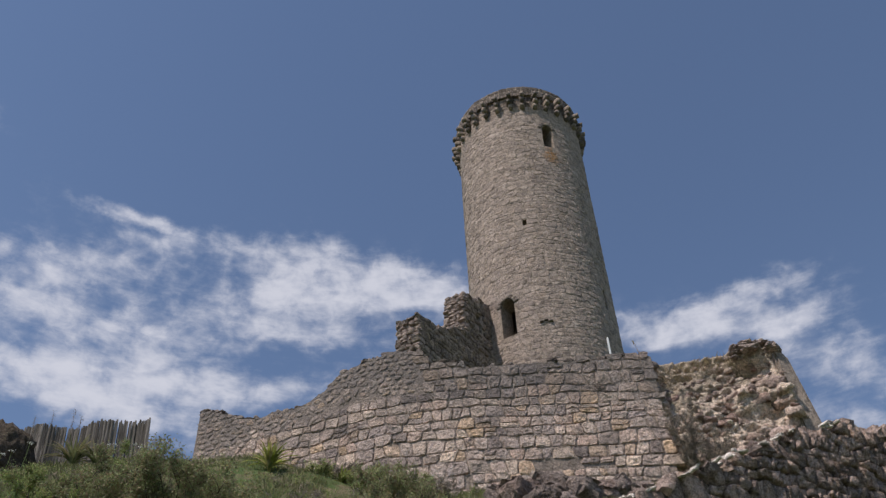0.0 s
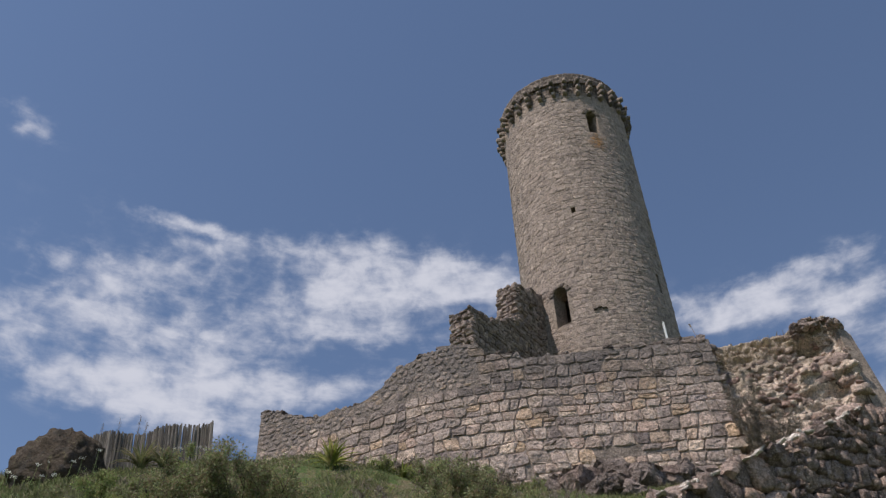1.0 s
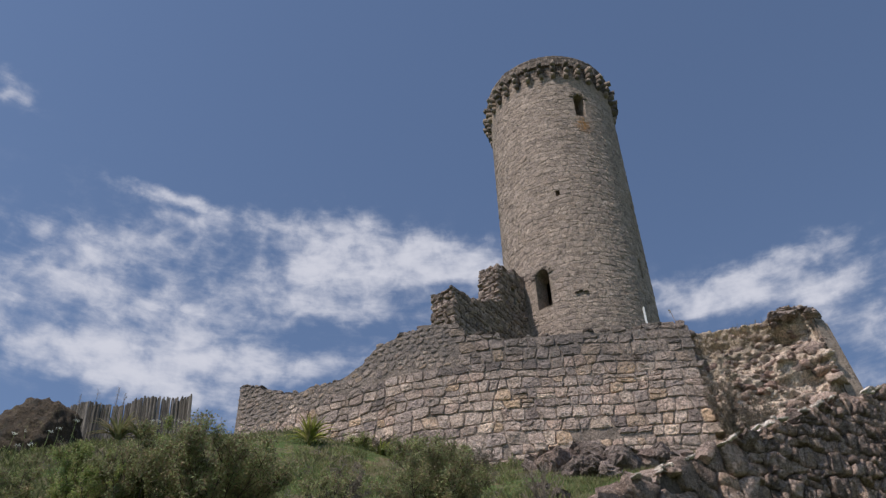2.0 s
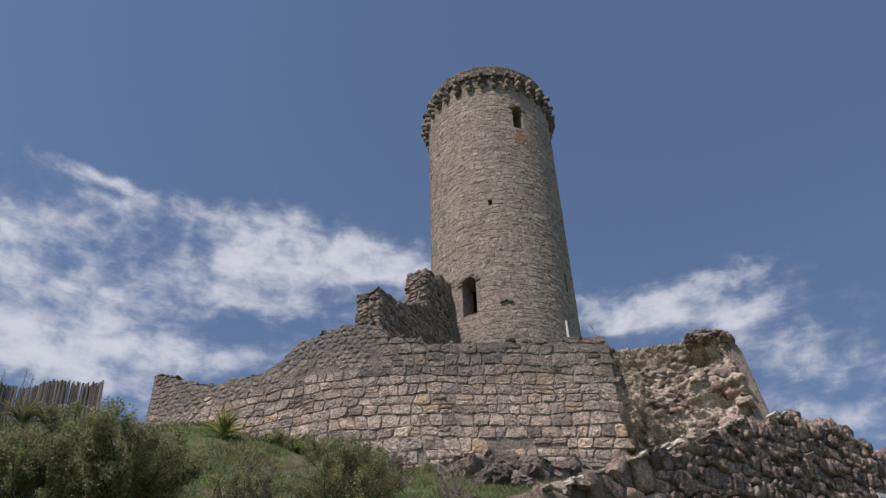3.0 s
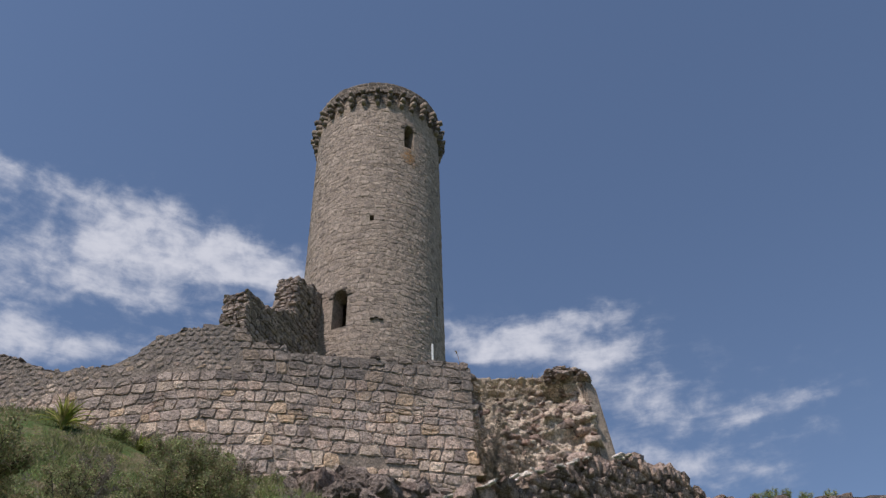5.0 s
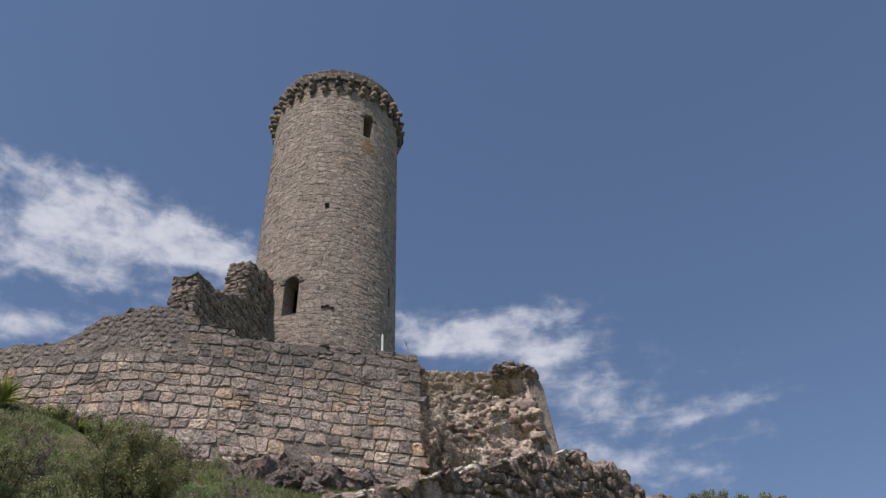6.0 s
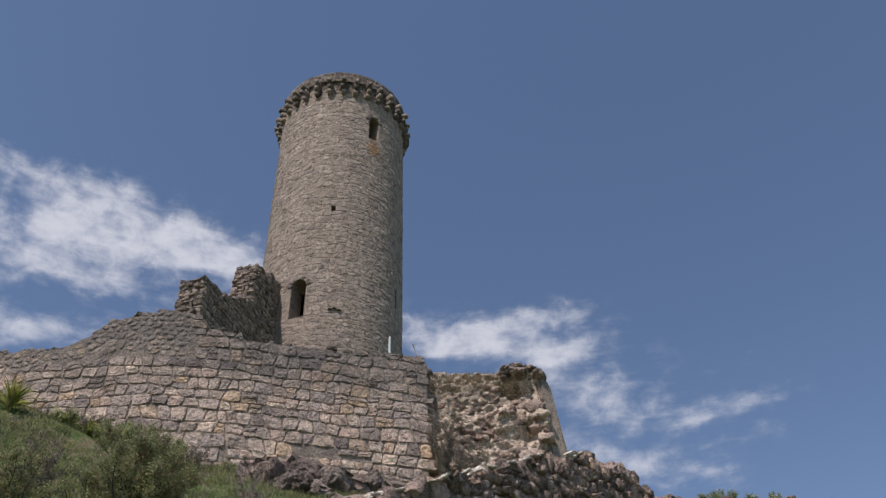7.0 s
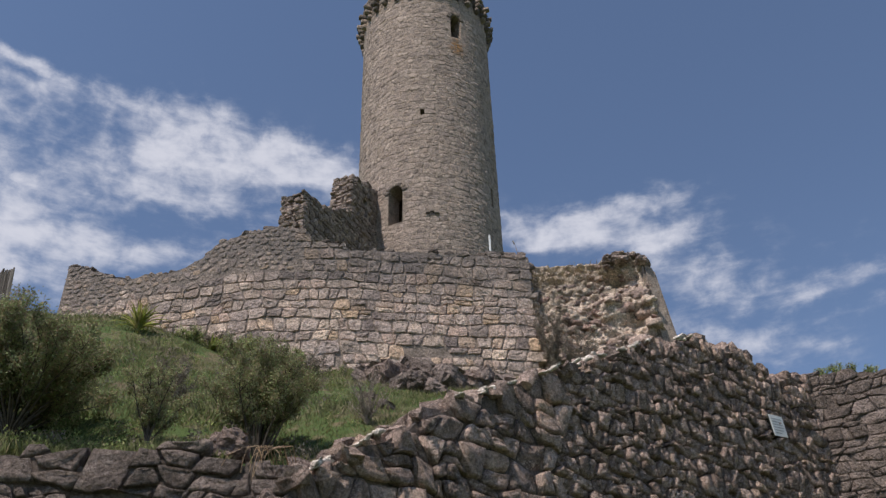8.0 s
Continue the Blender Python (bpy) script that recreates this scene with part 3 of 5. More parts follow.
def build_tower_skin():
    """The tower's mortar skin with the openings cut through, their reveals and the dark room behind."""
    rows = sorted(set([TOWER_FOOT + i * 0.5 for i in range(int((TOWER_TOP - TOWER_FOOT) / 0.5) + 1)] + [TOWER_TOP]
                      + [o[1] + o[2] * i / 10 for o in TOWER_OPENINGS for i in range(11)]))
    verts, faces = [], []

    def quad(*ps):
        n = len(verts)
        verts.extend(ps)
        faces.append(tuple(range(n, n + len(ps))))

    for z0, z1 in zip(rows, rows[1:]):
        zm = (z0 + z1) / 2
        gaps = sorted((o[0] - opening_half(o, z0 + 1e-4), o[0] - opening_half(o, z1 - 1e-4), o[0] + opening_half(o, z0 + 1e-4), o[0] + opening_half(o, z1 - 1e-4))
                      for o in TOWER_OPENINGS if opening_half(o, zm) > 0)
        lo0 = lo1 = -180.0
        spans = []
        for l0, l1, r0, r1 in gaps:
            spans.append((lo0, lo1, l0, l1))
            lo0, lo1 = r0, r1
            for a, b in ((l0, l1), (r0, r1)):
                quad(on_tower(a, z0), on_tower(b, z1), on_tower(b, z1, TR - 0.9), on_tower(a, z0, TR - 0.9))
        spans.append((lo0, lo1, 180.0, 180.0))
        for a0, a1, b0, b1 in spans:
            n = max(1, int((b0 - a0) / 5))
            for i in range(n):
                p, q = i / n, (i + 1) / n
                quad(on_tower(a0 + (b0 - a0) * p, z0), on_tower(a0 + (b0 - a0) * q, z0), on_tower(a1 + (b1 - a1) * q, z1), on_tower(a1 + (b1 - a1) * p, z1))
    for turn, sill, high, half, arched in TOWER_OPENINGS:
        for z in (sill, sill + high):
            quad(on_tower(turn - half, z), on_tower(turn + half, z), on_tower(turn + half, z, TR - 0.9), on_tower(turn - half, z, TR - 0.9))
    # inner shaft, so that no light passes through
    for i in range(36):
        a, b = i * 10, i * 10 + 10
        quad(on_tower(a, TOWER_FOOT, TR - 1.6), on_tower(b, TOWER_FOOT, TR - 1.6), on_tower(b, TOWER_TOP - 0.3, TR - 1.6), on_tower(a, TOWER_TOP - 0.3, TR - 1.6))
        quad(on_tower(a, TOWER_TOP, TR), on_tower(b, TOWER_TOP, TR), on_tower(b, TOWER_TOP - 0.3, TR - 1.6), on_tower(a, TOWER_TOP - 0.3, TR - 1.6))
        quad(on_tower(a, TOWER_TOP - 0.3, TR - 1.6), on_tower(b, TOWER_TOP - 0.3, TR - 1.6), Vector((TC.x, TC.y, TOWER_TOP - 0.3)))
    return link_mesh("shaft", verts, faces, tower_mortar, tower, smooth=False)


build_tower_skin()


def build_tower_stones():
    rng = random.Random(11)
    heap, crown = Heap([]), Heap([])
    round_about = 2 * math.pi * TR

    def put(u, z, verts, faces):
        turn = (u / round_about - 0.5) * 360.0
        if abs(turn) > 112 and z < 40:
            return
        half = (max(v[0] for v in verts) - min(v[0] for v in verts)) / 2 / TR * 57.3
        for o in TOWER_OPENINGS:
            if abs(turn - o[0]) < opening_half(o, min(max(z, o[1] + 0.01), o[1] + o[2] - 0.01)) + half * 0.92 and o[1] - 0.06 < z < o[1] + o[2] + 0.08:
                return
        high = z > CORBEL_HIGH - 0.05
        # wall stones between the corbels take the dark tone: shade put into colour
        corbel_shade = z > CORBEL_LOW + 0.25 + 0.3 * noise.noise((turn * 0.12, 3.0, 1.0))
        m = Matrix.Translation(on_tower(turn, z, TR + rng.uniform(-0.008, 0.008) + (0.15 if high else 0.0))) @ Matrix.Rotation(face_way + radians(turn) + math.pi / 2, 4, "Z")
        (crown if high or corbel_shade else heap).raw(verts, faces, m)

    fit_stones(course_cells(0.0, round_about, 20.0, TOWER_TOP, (0.17, 0.35), (0.20, 0.58), rng, 0.17, 0.07, 0.14), lambda u: TOWER_TOP, lambda u: 20.0, rng, put, rings=((0.90, 0.003), (0.45, 0.006)), relief=0.007, tilt=0.06, joint=0.006, soft=0.26)
    heap.done("masonry", tower_stone, tower, "coursed grey-tan rubble masonry")
    crown.done("crown_masonry", parapet_stone, tower, "darker weathered stones of the parapet, and wall stones between the corbels darkened for shade")
    # stones that arch over the two larger openings
    voussoirs = face_meshes("voussoir", 6, 540, corbel_stone, edge=0.8, skew=0.1, relief=0.1, drop=0.3)
    for turn, sill, high, half, arched in TOWER_OPENINGS[:2]:
        rise = half / 57.3 * TR
        for k in range(7):
            a = math.pi * (k + 0.5) / 7
            dt, dz = math.cos(a) * (rise + 0.10), math.sin(a) * (rise + 0.10)
            at = turn + dt / TR * 57.3
            m = Matrix.Translation(on_tower(at, sill + high - rise + dz, TR - 0.02)) @ Matrix.Rotation(face_way + radians(at) + math.pi / 2, 4, "Z") @ Matrix.Rotation(math.pi / 2 - a, 4, "Y")
            set_stone("voussoir", voussoirs, k, m @ Matrix.Diagonal((0.085 * (rise + 0.1) / 0.42, 0.07, 0.11, 1)), tower)
    # the plain parapet on the corbels
    ring = []
    faces = []
    for k in range(73):
        for r, z in ((TR - 0.2, CORBEL_HIGH), (TR + 0.14, CORBEL_HIGH), (TR + 0.14, TOWER_TOP - 0.02), (TR - 0.45, TOWER_TOP - 0.02)):
            ring.append(on_tower(k * 5, z + (0.04 * noise.noise((math.cos(k / 11.46) * 4, math.sin(k / 11.46) * 4, 2)) if z > 43.5 else 0), r))
    for k in range(72):
        for j in range(3):
            faces.append((4 * k + j, 4 * k + 4 + j, 4 * k + 5 + j, 4 * k + 1 + j))
    link_mesh("parapet", ring, faces, tower_mortar, tower, smooth=False)
    # rough ledge left of a lost floor, beside the doorway
    ledge_meshes = shape_meshes("ledge_stone", 4, 560, corbel_stone, 2, 4.0, 0.2)
    for k, turn in enumerate((-1.0, 2.5, 6.0)):
        m = Matrix.Translation(on_tower(turn, 26.55 + 0.08 * (k % 2), TR + 0.03)) @ Matrix.Rotation(face_way + radians(turn) + math.pi / 2, 4, "Z")
        set_stone("ledge_stone", ledge_meshes, k, m @ Matrix.Diagonal((0.13, 0.09, 0.05, 1)), tower)
    # each corbel: three stones that step outwards
    meshes = shape_meshes("corbel_stone", 8, 500, corbel_stone, 2, 6.0, 0.12)
    for i in range(32):
        turn = -3.0 + i * 360 / 32 + rng.uniform(-0.5, 0.5)
        broken = rng.random() < 0.06
        cor = tagged(new("corbel"), "stepped stone corbel")
        cor.parent = tower
        steps = 2 if broken else 3
        for k in range(steps):
            reach = 0.24 + 0.13 * k
            zc = CORBEL_LOW + 0.17 + k * 0.37
            m = Matrix.Translation(on_tower(turn + rng.uniform(-0.4, 0.4), zc, TR + reach / 2 - 0.08)) @ Matrix.Rotation(face_way + radians(turn) + math.pi / 2, 4, "Z")
            m = m @ pose(0, 0, 0, rng.uniform(-3, 3), rng.uniform(-4, 4), rng.uniform(-4, 4))
            set_stone("corbel_stone", meshes, rng.randrange(99), m @ Matrix.Diagonal((0.15, reach / 2 + 0.12, 0.185, 1)), cor)


build_tower_stones()


# ---- ruined wall beside the tower ----
def build_ruin():
    ruin = thing("ruined_wall", "broken stone wall stub joined to the round tower, face in shade", "wall")
    rng = random.Random(21)
    far, near = Vector((1.62, 33.4)), Vector((-1.55, 27.96))
    plan = [tuple(near), tuple(far)]
    length = (far - near).length
    tops = [(0.0, 24.25), (0.4, 24.4), (1.0, 24.35), (2.0, 24.95), (3.0, 25.6), (3.72, 26.1), (3.8, 27.95), (4.6, 28.35), (5.6, 28.7), (length, 28.8)]
    heap = Heap([face_stone(600 + i, 0.7, 0.2, 0.2, 0.35) for i in range(20)])

    def top(s):
        return profile(tops, s) + 0.15 * noise.noise((s * 3, 1, 7))

    n0, n1, nz0, nz1 = 4.75, 5.12, 26.35, 27.45     # a small window recess in the shaded face
    for s0, s1, lo, hi, inset in ((0.0, n0, None, None, 0.05), (n1, length, None, None, 0.05), (n0, n1, None, nz0, 0.05), (n0, n1, nz1, None, 0.05), (n0, n1, nz0, nz1, 0.7)):
        wall_backing("wall_body", plan, s0, s1, (lambda s, hi=hi: hi) if hi else (lambda s: top(s) - 0.08), lambda s, lo=lo: lo or 16.0, 1.05, tower_mortar, ruin, inset)
    fit_stones(course_cells(0.0, length, 19.0, 29.0, (0.16, 0.28), (0.2, 0.5), rng, 0.08, 0.05, 0.2), top, lambda s: 19.0, rng,
               lambda u, z, v, f: None if n0 - 0.1 < u < n1 + 0.1 and nz0 - 0.05 < z < nz1 + 0.05 else heap.raw(v, f, wall_frame(plan, u, z, rng.uniform(-0.015, 0.03))), rings=((0.8, 0.02), (0.4, 0.03)), relief=0.02, tilt=0.12, joint=0.01)
    # broken ends, seen from the front: the lower stub and the taller step
    d = (far - near).normalized()
    side = Vector((-d.y, d.x))
    for s0, z0, z1 in ((0.0, 19.0, 24.2), (3.8, 25.8, 28.0)):
        z = z0
        while z < z1:
            h = rng.uniform(0.12, 0.25)
            q = 0.0
            while q < 1.02:
                w = rng.uniform(0.14, 0.36)
                p = near + d * (s0 + 0.03 + rng.uniform(-0.07, 0.06) - 0.10 * noise.noise((z * 1.3, q, s0))) + side * min(q + w / 2, 1.0)
                m = Matrix.Translation((p.x, p.y, z + h / 2)) @ Matrix.Rotation(math.atan2(-d.x, d.y), 4, "Z") @ pose(0, 0, 0, rng.uniform(-8, 8), rng.uniform(-8, 8), rng.uniform(-10, 10))
                heap.add(m @ Matrix.Diagonal((w / 2, 0.2, h / 2 - 0.01, 1)), rng.randrange(99))
                q += w
            z += h
    heap.done("masonry", ruin_stone, ruin, "ragged rubble stones", smooth=False)


build_ruin()


# ---- broken wall core at the end of the main wall ----
def build_core():
    core = thing("broken_wall_core", "collapsed end of a castle wall showing pale mortar and rubble core", "ruin")
    rng = random.Random(31)
    top = [(3.68, 12.0), (4.2, 12.2), (4.6, 12.22), (5.2, 12.28), (5.75, 12.38), (6.1, 12.42), (6.42, 12.25)]

    def skin(x, z):
        """How far back the broken face lies."""
        lean = 14.50 + 0.10 * (z - 9) + 0.28 * smooth01(10.6, 12.2, z) * (1 - smooth01(5.3, 6.0, x))
        n = noise.fractal((x * 1.7, z * 2.3, 1.0), 0.9, 2.0, 4)
        hollow = 0.55 * math.exp(-((x - 5.80) / 0.36) ** 2 - ((z - 11.80) / 0.17) ** 2) + 0.2 * math.exp(-((x - 5.95) / 0.2) ** 2 - ((z - 10.7) / 0.2) ** 2)
        bulge = -0.22 * math.exp(-((x - 6.25) / 0.25) ** 2 - ((z - 10.9) / 0.6) ** 2)
        lumps = noise.voronoi((x * 5.2, z * 7.0, 0.5 * n))[0][0]
        lumps = lumps * 1.25 + 0.45 * noise.voronoi((x * 11.0, z * 14.0, n))[0][0]
        grit = noise.fractal((x * 9.0, z * 9.0, 3.0), 0.8, 2.0, 3)
        return lean + 0.16 * n + 0.10 * min(1.2, lumps) + 0.03 * grit - 0.05 + hollow + bulge + 0.12 * smooth01(6.2, 6.4, x)

    nx, nz = 130, 130
    verts, faces = [], []
    for i in range(nx + 1):
        x = 3.68 + (6.42 - 3.68) * i / nx
        t = profile(top, x)
        for j in range(nz + 1):
            z = 8.4 + (t - 8.4) * j / nz
            verts.append((x, skin(x, z), z + 0.03 * noise.noise((x * 4, z * 4, 9))))
        verts.append((x, skin(x, t) + 1.6, t + 0.05))
        verts.append((x, skin(x, t) + 1.6, 8.4))
    w = nz + 3
    for i in range(nx):
        for j in range(w - 1):
            a = i * w + j
            faces.append((a, a + w, a + w + 1, a + 1))
    body = link_mesh("core", verts, faces, core_mortar, core)
    body.data.materials.append(core_soil)

    def earthy(x, z):
        """Where soil and dry turf have crept down over the broken face."""
        return z - profile(top, x) + 0.55 + 0.9 * smooth01(5.6, 4.1, x) - 0.35 * smooth01(5.6, 6.2, x) + 0.55 * noise.fractal((x * 2.4, z * 2.4, 6.0), 0.9, 2.0, 4) > 0

    for poly in body.data.polygons:
        if earthy(poly.center.x, poly.center.z) or poly.center.y > 15.6:
            poly.material_index = 1
    heap = Heap([stone_shape(700 + i, 3, 3.2, 0.26) for i in range(14)])
    for k in range(760):
        x, v = rng.uniform(3.75, 6.34), rng.random()
        z = 8.7 + (profile(top, x) - 8.75) * v
        s = rng.choice((0.035, 0.045, 0.06, 0.08, 0.11)) * rng.uniform(0.8, 1.2)
        if rng.random() < (0.6 if earthy(x, z) else 0.55 * smooth01(4.9, 5.5, x)):
            continue
        m = Matrix.Translation((x, skin(x, z) + s * 0.35, z)) @ pose(0, 0, 0, rng.uniform(-25, 25), rng.uniform(-25, 25), rng.uniform(-25, 25))
        heap.add(m @ Matrix.Diagonal((s * 1.35, s, s * 0.8, 1)), rng.randrange(99))
    for k in range(16):
        x, z = rng.uniform(5.2, 6.3), rng.uniform(9.9, 11.4)
        s = rng.uniform(0.10, 0.19)
        m = Matrix.Translation((x, skin(x, z) + s * 0.3, z)) @ pose(0, 0, 0, rng.uniform(-25, 25), rng.uniform(-25, 25), rng.uniform(-25, 25))
        heap.add(m @ Matrix.Diagonal((s * 1.3, s, s * 0.8, 1)), rng.randrange(99))
    heap.done("rubble_fill", core_stone, core, "pale and dark rubble stones set in mortar")
    # dark stones that overhang at the broken top
    brow = Heap([stone_shape(740 + i, 4, 4.0, 0.26) for i in range(8)])
    for k in range(26):
        x = 5.45 + 0.9 * rng.random()
        s = rng.uniform(0.06, 0.14)
        m = Matrix.Translation((x, skin(x, 12.1) - rng.uniform(0.0, 0.16), profile(top, x) - rng.uniform(0.02, 0.24))) @ pose(0, 0, 0, rng.uniform(-25, 25), rng.uniform(-25, 25), rng.uniform(0, 360))
        brow.add(m @ Matrix.Diagonal((s * 1.4, s * 1.2, s * 0.7, 1)), rng.randrange(99))
    brow.done("brow_rubble", ruin_stone, core, "dark overhanging stones at the broken top", smooth=False)
    # the dressed flank that still stands
    bm = bmesh.new()
    low = [bm.verts.new(p) for p in ((6.26, 14.40, 8.6), (6.84, 14.56, 8.6), (7.35, 16.0, 8.6), (6.3, 16.0, 8.6))]
    high = [bm.verts.new(p) for p in ((6.24, 14.72, 12.2), (6.52, 14.80, 12.02), (6.95, 16.0, 12.0), (6.2, 16.0, 12.1))]
    for i in range(4):
        bm.faces.new((low[i], low[(i + 1) % 4], high[(i + 1) % 4], high[i]))
    bm.faces.new(high)
    bmesh.ops.bevel(bm, geom=list(bm.edges), offset=0.05, segments=2, affect="EDGES")
    part("dressed_flank", bm, flank_plaster, core, "smooth dressed wall flank")


build_core()

# ---- dark rubble walls ----
loose_shapes = [stone_shape(870 + i, 2, 3.4, 0.26) for i in range(14)]


def ramp_top(s):
    return profile(RAMP_TOP, s - 0.6) + 0.09 * noise.noise((s * 2.3, 0, 0)) + 0.05 * noise.noise((s * 7, 4, 0))


def build_dark_walls():
    rng = random.Random(41)
    # the wall with the sloping crest
    ramp = thing("wall_sloping", "dark lichen-spotted rubble wall with a crest that slopes down", "wall", kind="structure")
    a = RAMP_A - RAMP_D * 0.6
    plan = [tuple(a), tuple(CORNER)]
    length = (CORNER - a).length
    wall_backing("wall_body", plan, 0.0, length + 0.5, lambda s: ramp_top(s) - 0.08, lambda s: -0.3, 0.9, dark_bed, ramp, 0.035, rng=rng)
    heap = Heap([])
    crest = Heap(loose_shapes)
    used = [0]

    def place(u, z, verts, faces):
        m = wall_frame(plan, u, z, rng.uniform(-0.03, 0.05))
        if z > ramp_top(u) - 2.7 and used[0] < 300 and 0.2 < u < 8.0:
            used[0] += 1
            own_stone(verts, faces, m, dark_stone, ramp)
        else:
            heap.raw(verts, faces, m)

    big = 4.3
    rough = dict(rings=((0.92, 0.022), (0.68, 0.032), (0.34, 0.034)), relief=0.022, tilt=0.16, joint=0.008, soft=0.12, depth=0.2)
    fit_stones(course_cells(0.0, big, 2.0, 8.6, (0.15, 0.38), (0.12, 0.40), rng, 0.20, 0.09, 0.34), ramp_top, lambda s: 2.0, rng, place, **rough)
    fit_stones(course_cells(big, length, 2.0, 8.6, (0.11, 0.23), (0.07, 0.22), rng, 0.15, 0.05, 0.15), ramp_top, lambda s: 2.0, rng, place, **rough)
    u = 0.0
    while u < length:
        s = rng.uniform(0.08, 0.17)
        p, d = along(plan, u)
        for back in (0.12, 0.4, 0.7):
            q = p + Vector((-d.y, d.x)) * (back + rng.uniform(-0.08, 0.08))
            m = Matrix.Translation((q.x, q.y, ramp_top(u) - 0.06 + rng.uniform(-0.04, 0.05))) @ pose(0, 0, 0, rng.uniform(-20, 20), rng.uniform(-20, 20), rng.uniform(0, 360))
            crest.add(m @ Matrix.Diagonal((s * 1.3, s, s * 0.8, 1)), rng.randrange(99))
        u += s * 1.6
    crest.done("crest_rubble", dark_small, ramp, "loose dark stones along the crest", smooth=False)
    heap.done("fill_rubble", dark_small, ramp, "smaller dark rubble stones")

    # crumbling pale mortar that caps the sloping crest
    caps = Heap([stone_shape(950 + i, 4, 2.6, 0.45) for i in range(10)])
    for k in range(150):
        # from u = 6: pale rubble, with the sunlit top put into its colour
        u = rng.uniform(0.3, 6.0) if k < 90 else rng.uniform(6.0, 8.0)
        if noise.noise((u * 2.3, 6.0, 2.0)) < -0.06:
            continue
        p, d = along(plan, u)
        q = p + Vector((-d.y, d.x)) * rng.uniform(-0.08, 0.16 if k < 90 else 0.6)
        rise = math.atan2(ramp_top(u + 0.1) - ramp_top(u - 0.1), 0.2)
        m = Matrix.Translation((q.x, q.y, ramp_top(u) + rng.uniform(-0.02, 0.035))) @ Matrix.Rotation(math.atan2(d.y, d.x), 4, "Z") @ Matrix.Rotation(-rise, 4, "Y") @ pose(0, 0, 0, rng.uniform(-12, 12), rng.uniform(-10, 10), rng.uniform(-40, 40))
        caps.add(m @ Matrix.Diagonal((rng.uniform(0.05, 0.13), rng.uniform(0.04, 0.09), rng.uniform(0.022, 0.045), 1)), rng.randrange(99))
    caps.done("mortar_cap", pale_crest, ramp, "crumbling pale lime mortar along the crest, and pale rubble toned for its sunlit upper end")

    # the retaining wall of the terrace
    low = thing("wall_retaining", "low terrace wall of large grey stones below the grass", "wall", kind="structure")
    plan = [(-7.0, 7.55), (-0.55, 7.5)]
    length = 6.45

    def low_top(s):
        return 4.72 + 0.14 * noise.noise((s * 1.9, 9, 0)) + 0.05 * noise.noise((s * 6.0, 4, 0))

    wall_backing("wall_body", plan, 0.0, length, lambda s: low_top(s) - 0.1, lambda s: -0.3, 0.6, dark_bed, low, 0.02, rng=rng)
    heap2 = Heap([])

    def set_low(u, z, verts, faces):
        m = wall_frame(plan, u, z, rng.uniform(-0.02, 0.03))
        if z > 3.4:
            own_stone(verts, faces, m, terrace_stone, low)
        else:
            heap2.raw(verts, faces, m)

    fit_stones(course_cells(0.0, length, 0.1, 4.9, (0.10, 0.27), (0.10, 0.44), rng, 0.17, 0.06, 0.36), lambda u: low_top(u) + 0.06, lambda s: 0.0, rng, set_low, rings=((0.94, 0.014), (0.70, 0.018), (0.35, 0.018)), relief=0.013, tilt=0.12, joint=0.009, soft=0.10, depth=0.2)
    heap2.done("lower_rubble", terrace_small, low, "stones of the lower courses")

    # the wall that comes back towards the viewer
    right = thing("wall_right", "dark coursed rubble wall with small plants on top", "wall", kind="structure")
    end = CORNER + Vector((0.83, -0.56)) * 8.0
    plan = [tuple(CORNER), tuple(end)]

    def right_top(s):
        return 8.56 - 0.17 * max(0.0, s) + 0.05 * noise.noise((s * 2, 5, 2)) - 0.5 * max(0.0, s - 2.2)

    wall_backing("wall_body", plan, -0.3, 8.0, lambda s: right_top(s) - 0.06, lambda s: -0.3, 0.8, dark_bed, right, 0.012, rng=rng)
    heap3 = Heap([])
    kept = [0]

    def put(u, z, verts, faces):
        m = wall_frame(plan, u, z, rng.uniform(-0.012, 0.02))
        if 0.1 < u < 3.2 and z > 5.4 and kept[0] < 300:
            kept[0] += 1
            own_stone(verts, faces, m, terrace_stone, right)
        else:
            heap3.raw(verts, faces, m)

    fit_stones(course_cells(0.0, 8.0, 0.0, 8.7, (0.09, 0.23), (0.12, 0.46), rng, 0.12, 0.06, 0.25), right_top, lambda s: 2.5, rng, put, rings=((0.92, 0.012), (0.66, 0.016), (0.34, 0.016)), relief=0.011, tilt=0.1, joint=0.005, soft=0.12)
    heap3.done("fill_rubble", terrace_small, right, "smaller dark stones")


build_dark_walls()


# ---- plants and small things ----
def tube(bm, path, r0, r1, sides=6):
    """A tapered round limb along a path."""
    rings = []
    for i, p in enumerate(path):
        p = Vector(p)
        d = (Vector(path[min(i + 1, len(path) - 1)]) - Vector(path[max(i - 1, 0)])).normalized()
        a = d.orthogonal().normalized()
        b = d.cross(a)
        r = r0 + (r1 - r0) * i / (len(path) - 1)
        rings.append([bm.verts.new(p + a * r * math.cos(6.2832 * k / sides) + b * r * math.sin(6.2832 * k / sides)) for k in range(sides)])
    for q, w in zip(rings, rings[1:]):
        for k in range(sides):
            bm.faces.new((q[k], q[(k + 1) % sides], w[(k + 1) % sides], w[k]))
    bm.faces.new(rings[0][::-1])
    bm.faces.new(rings[-1])


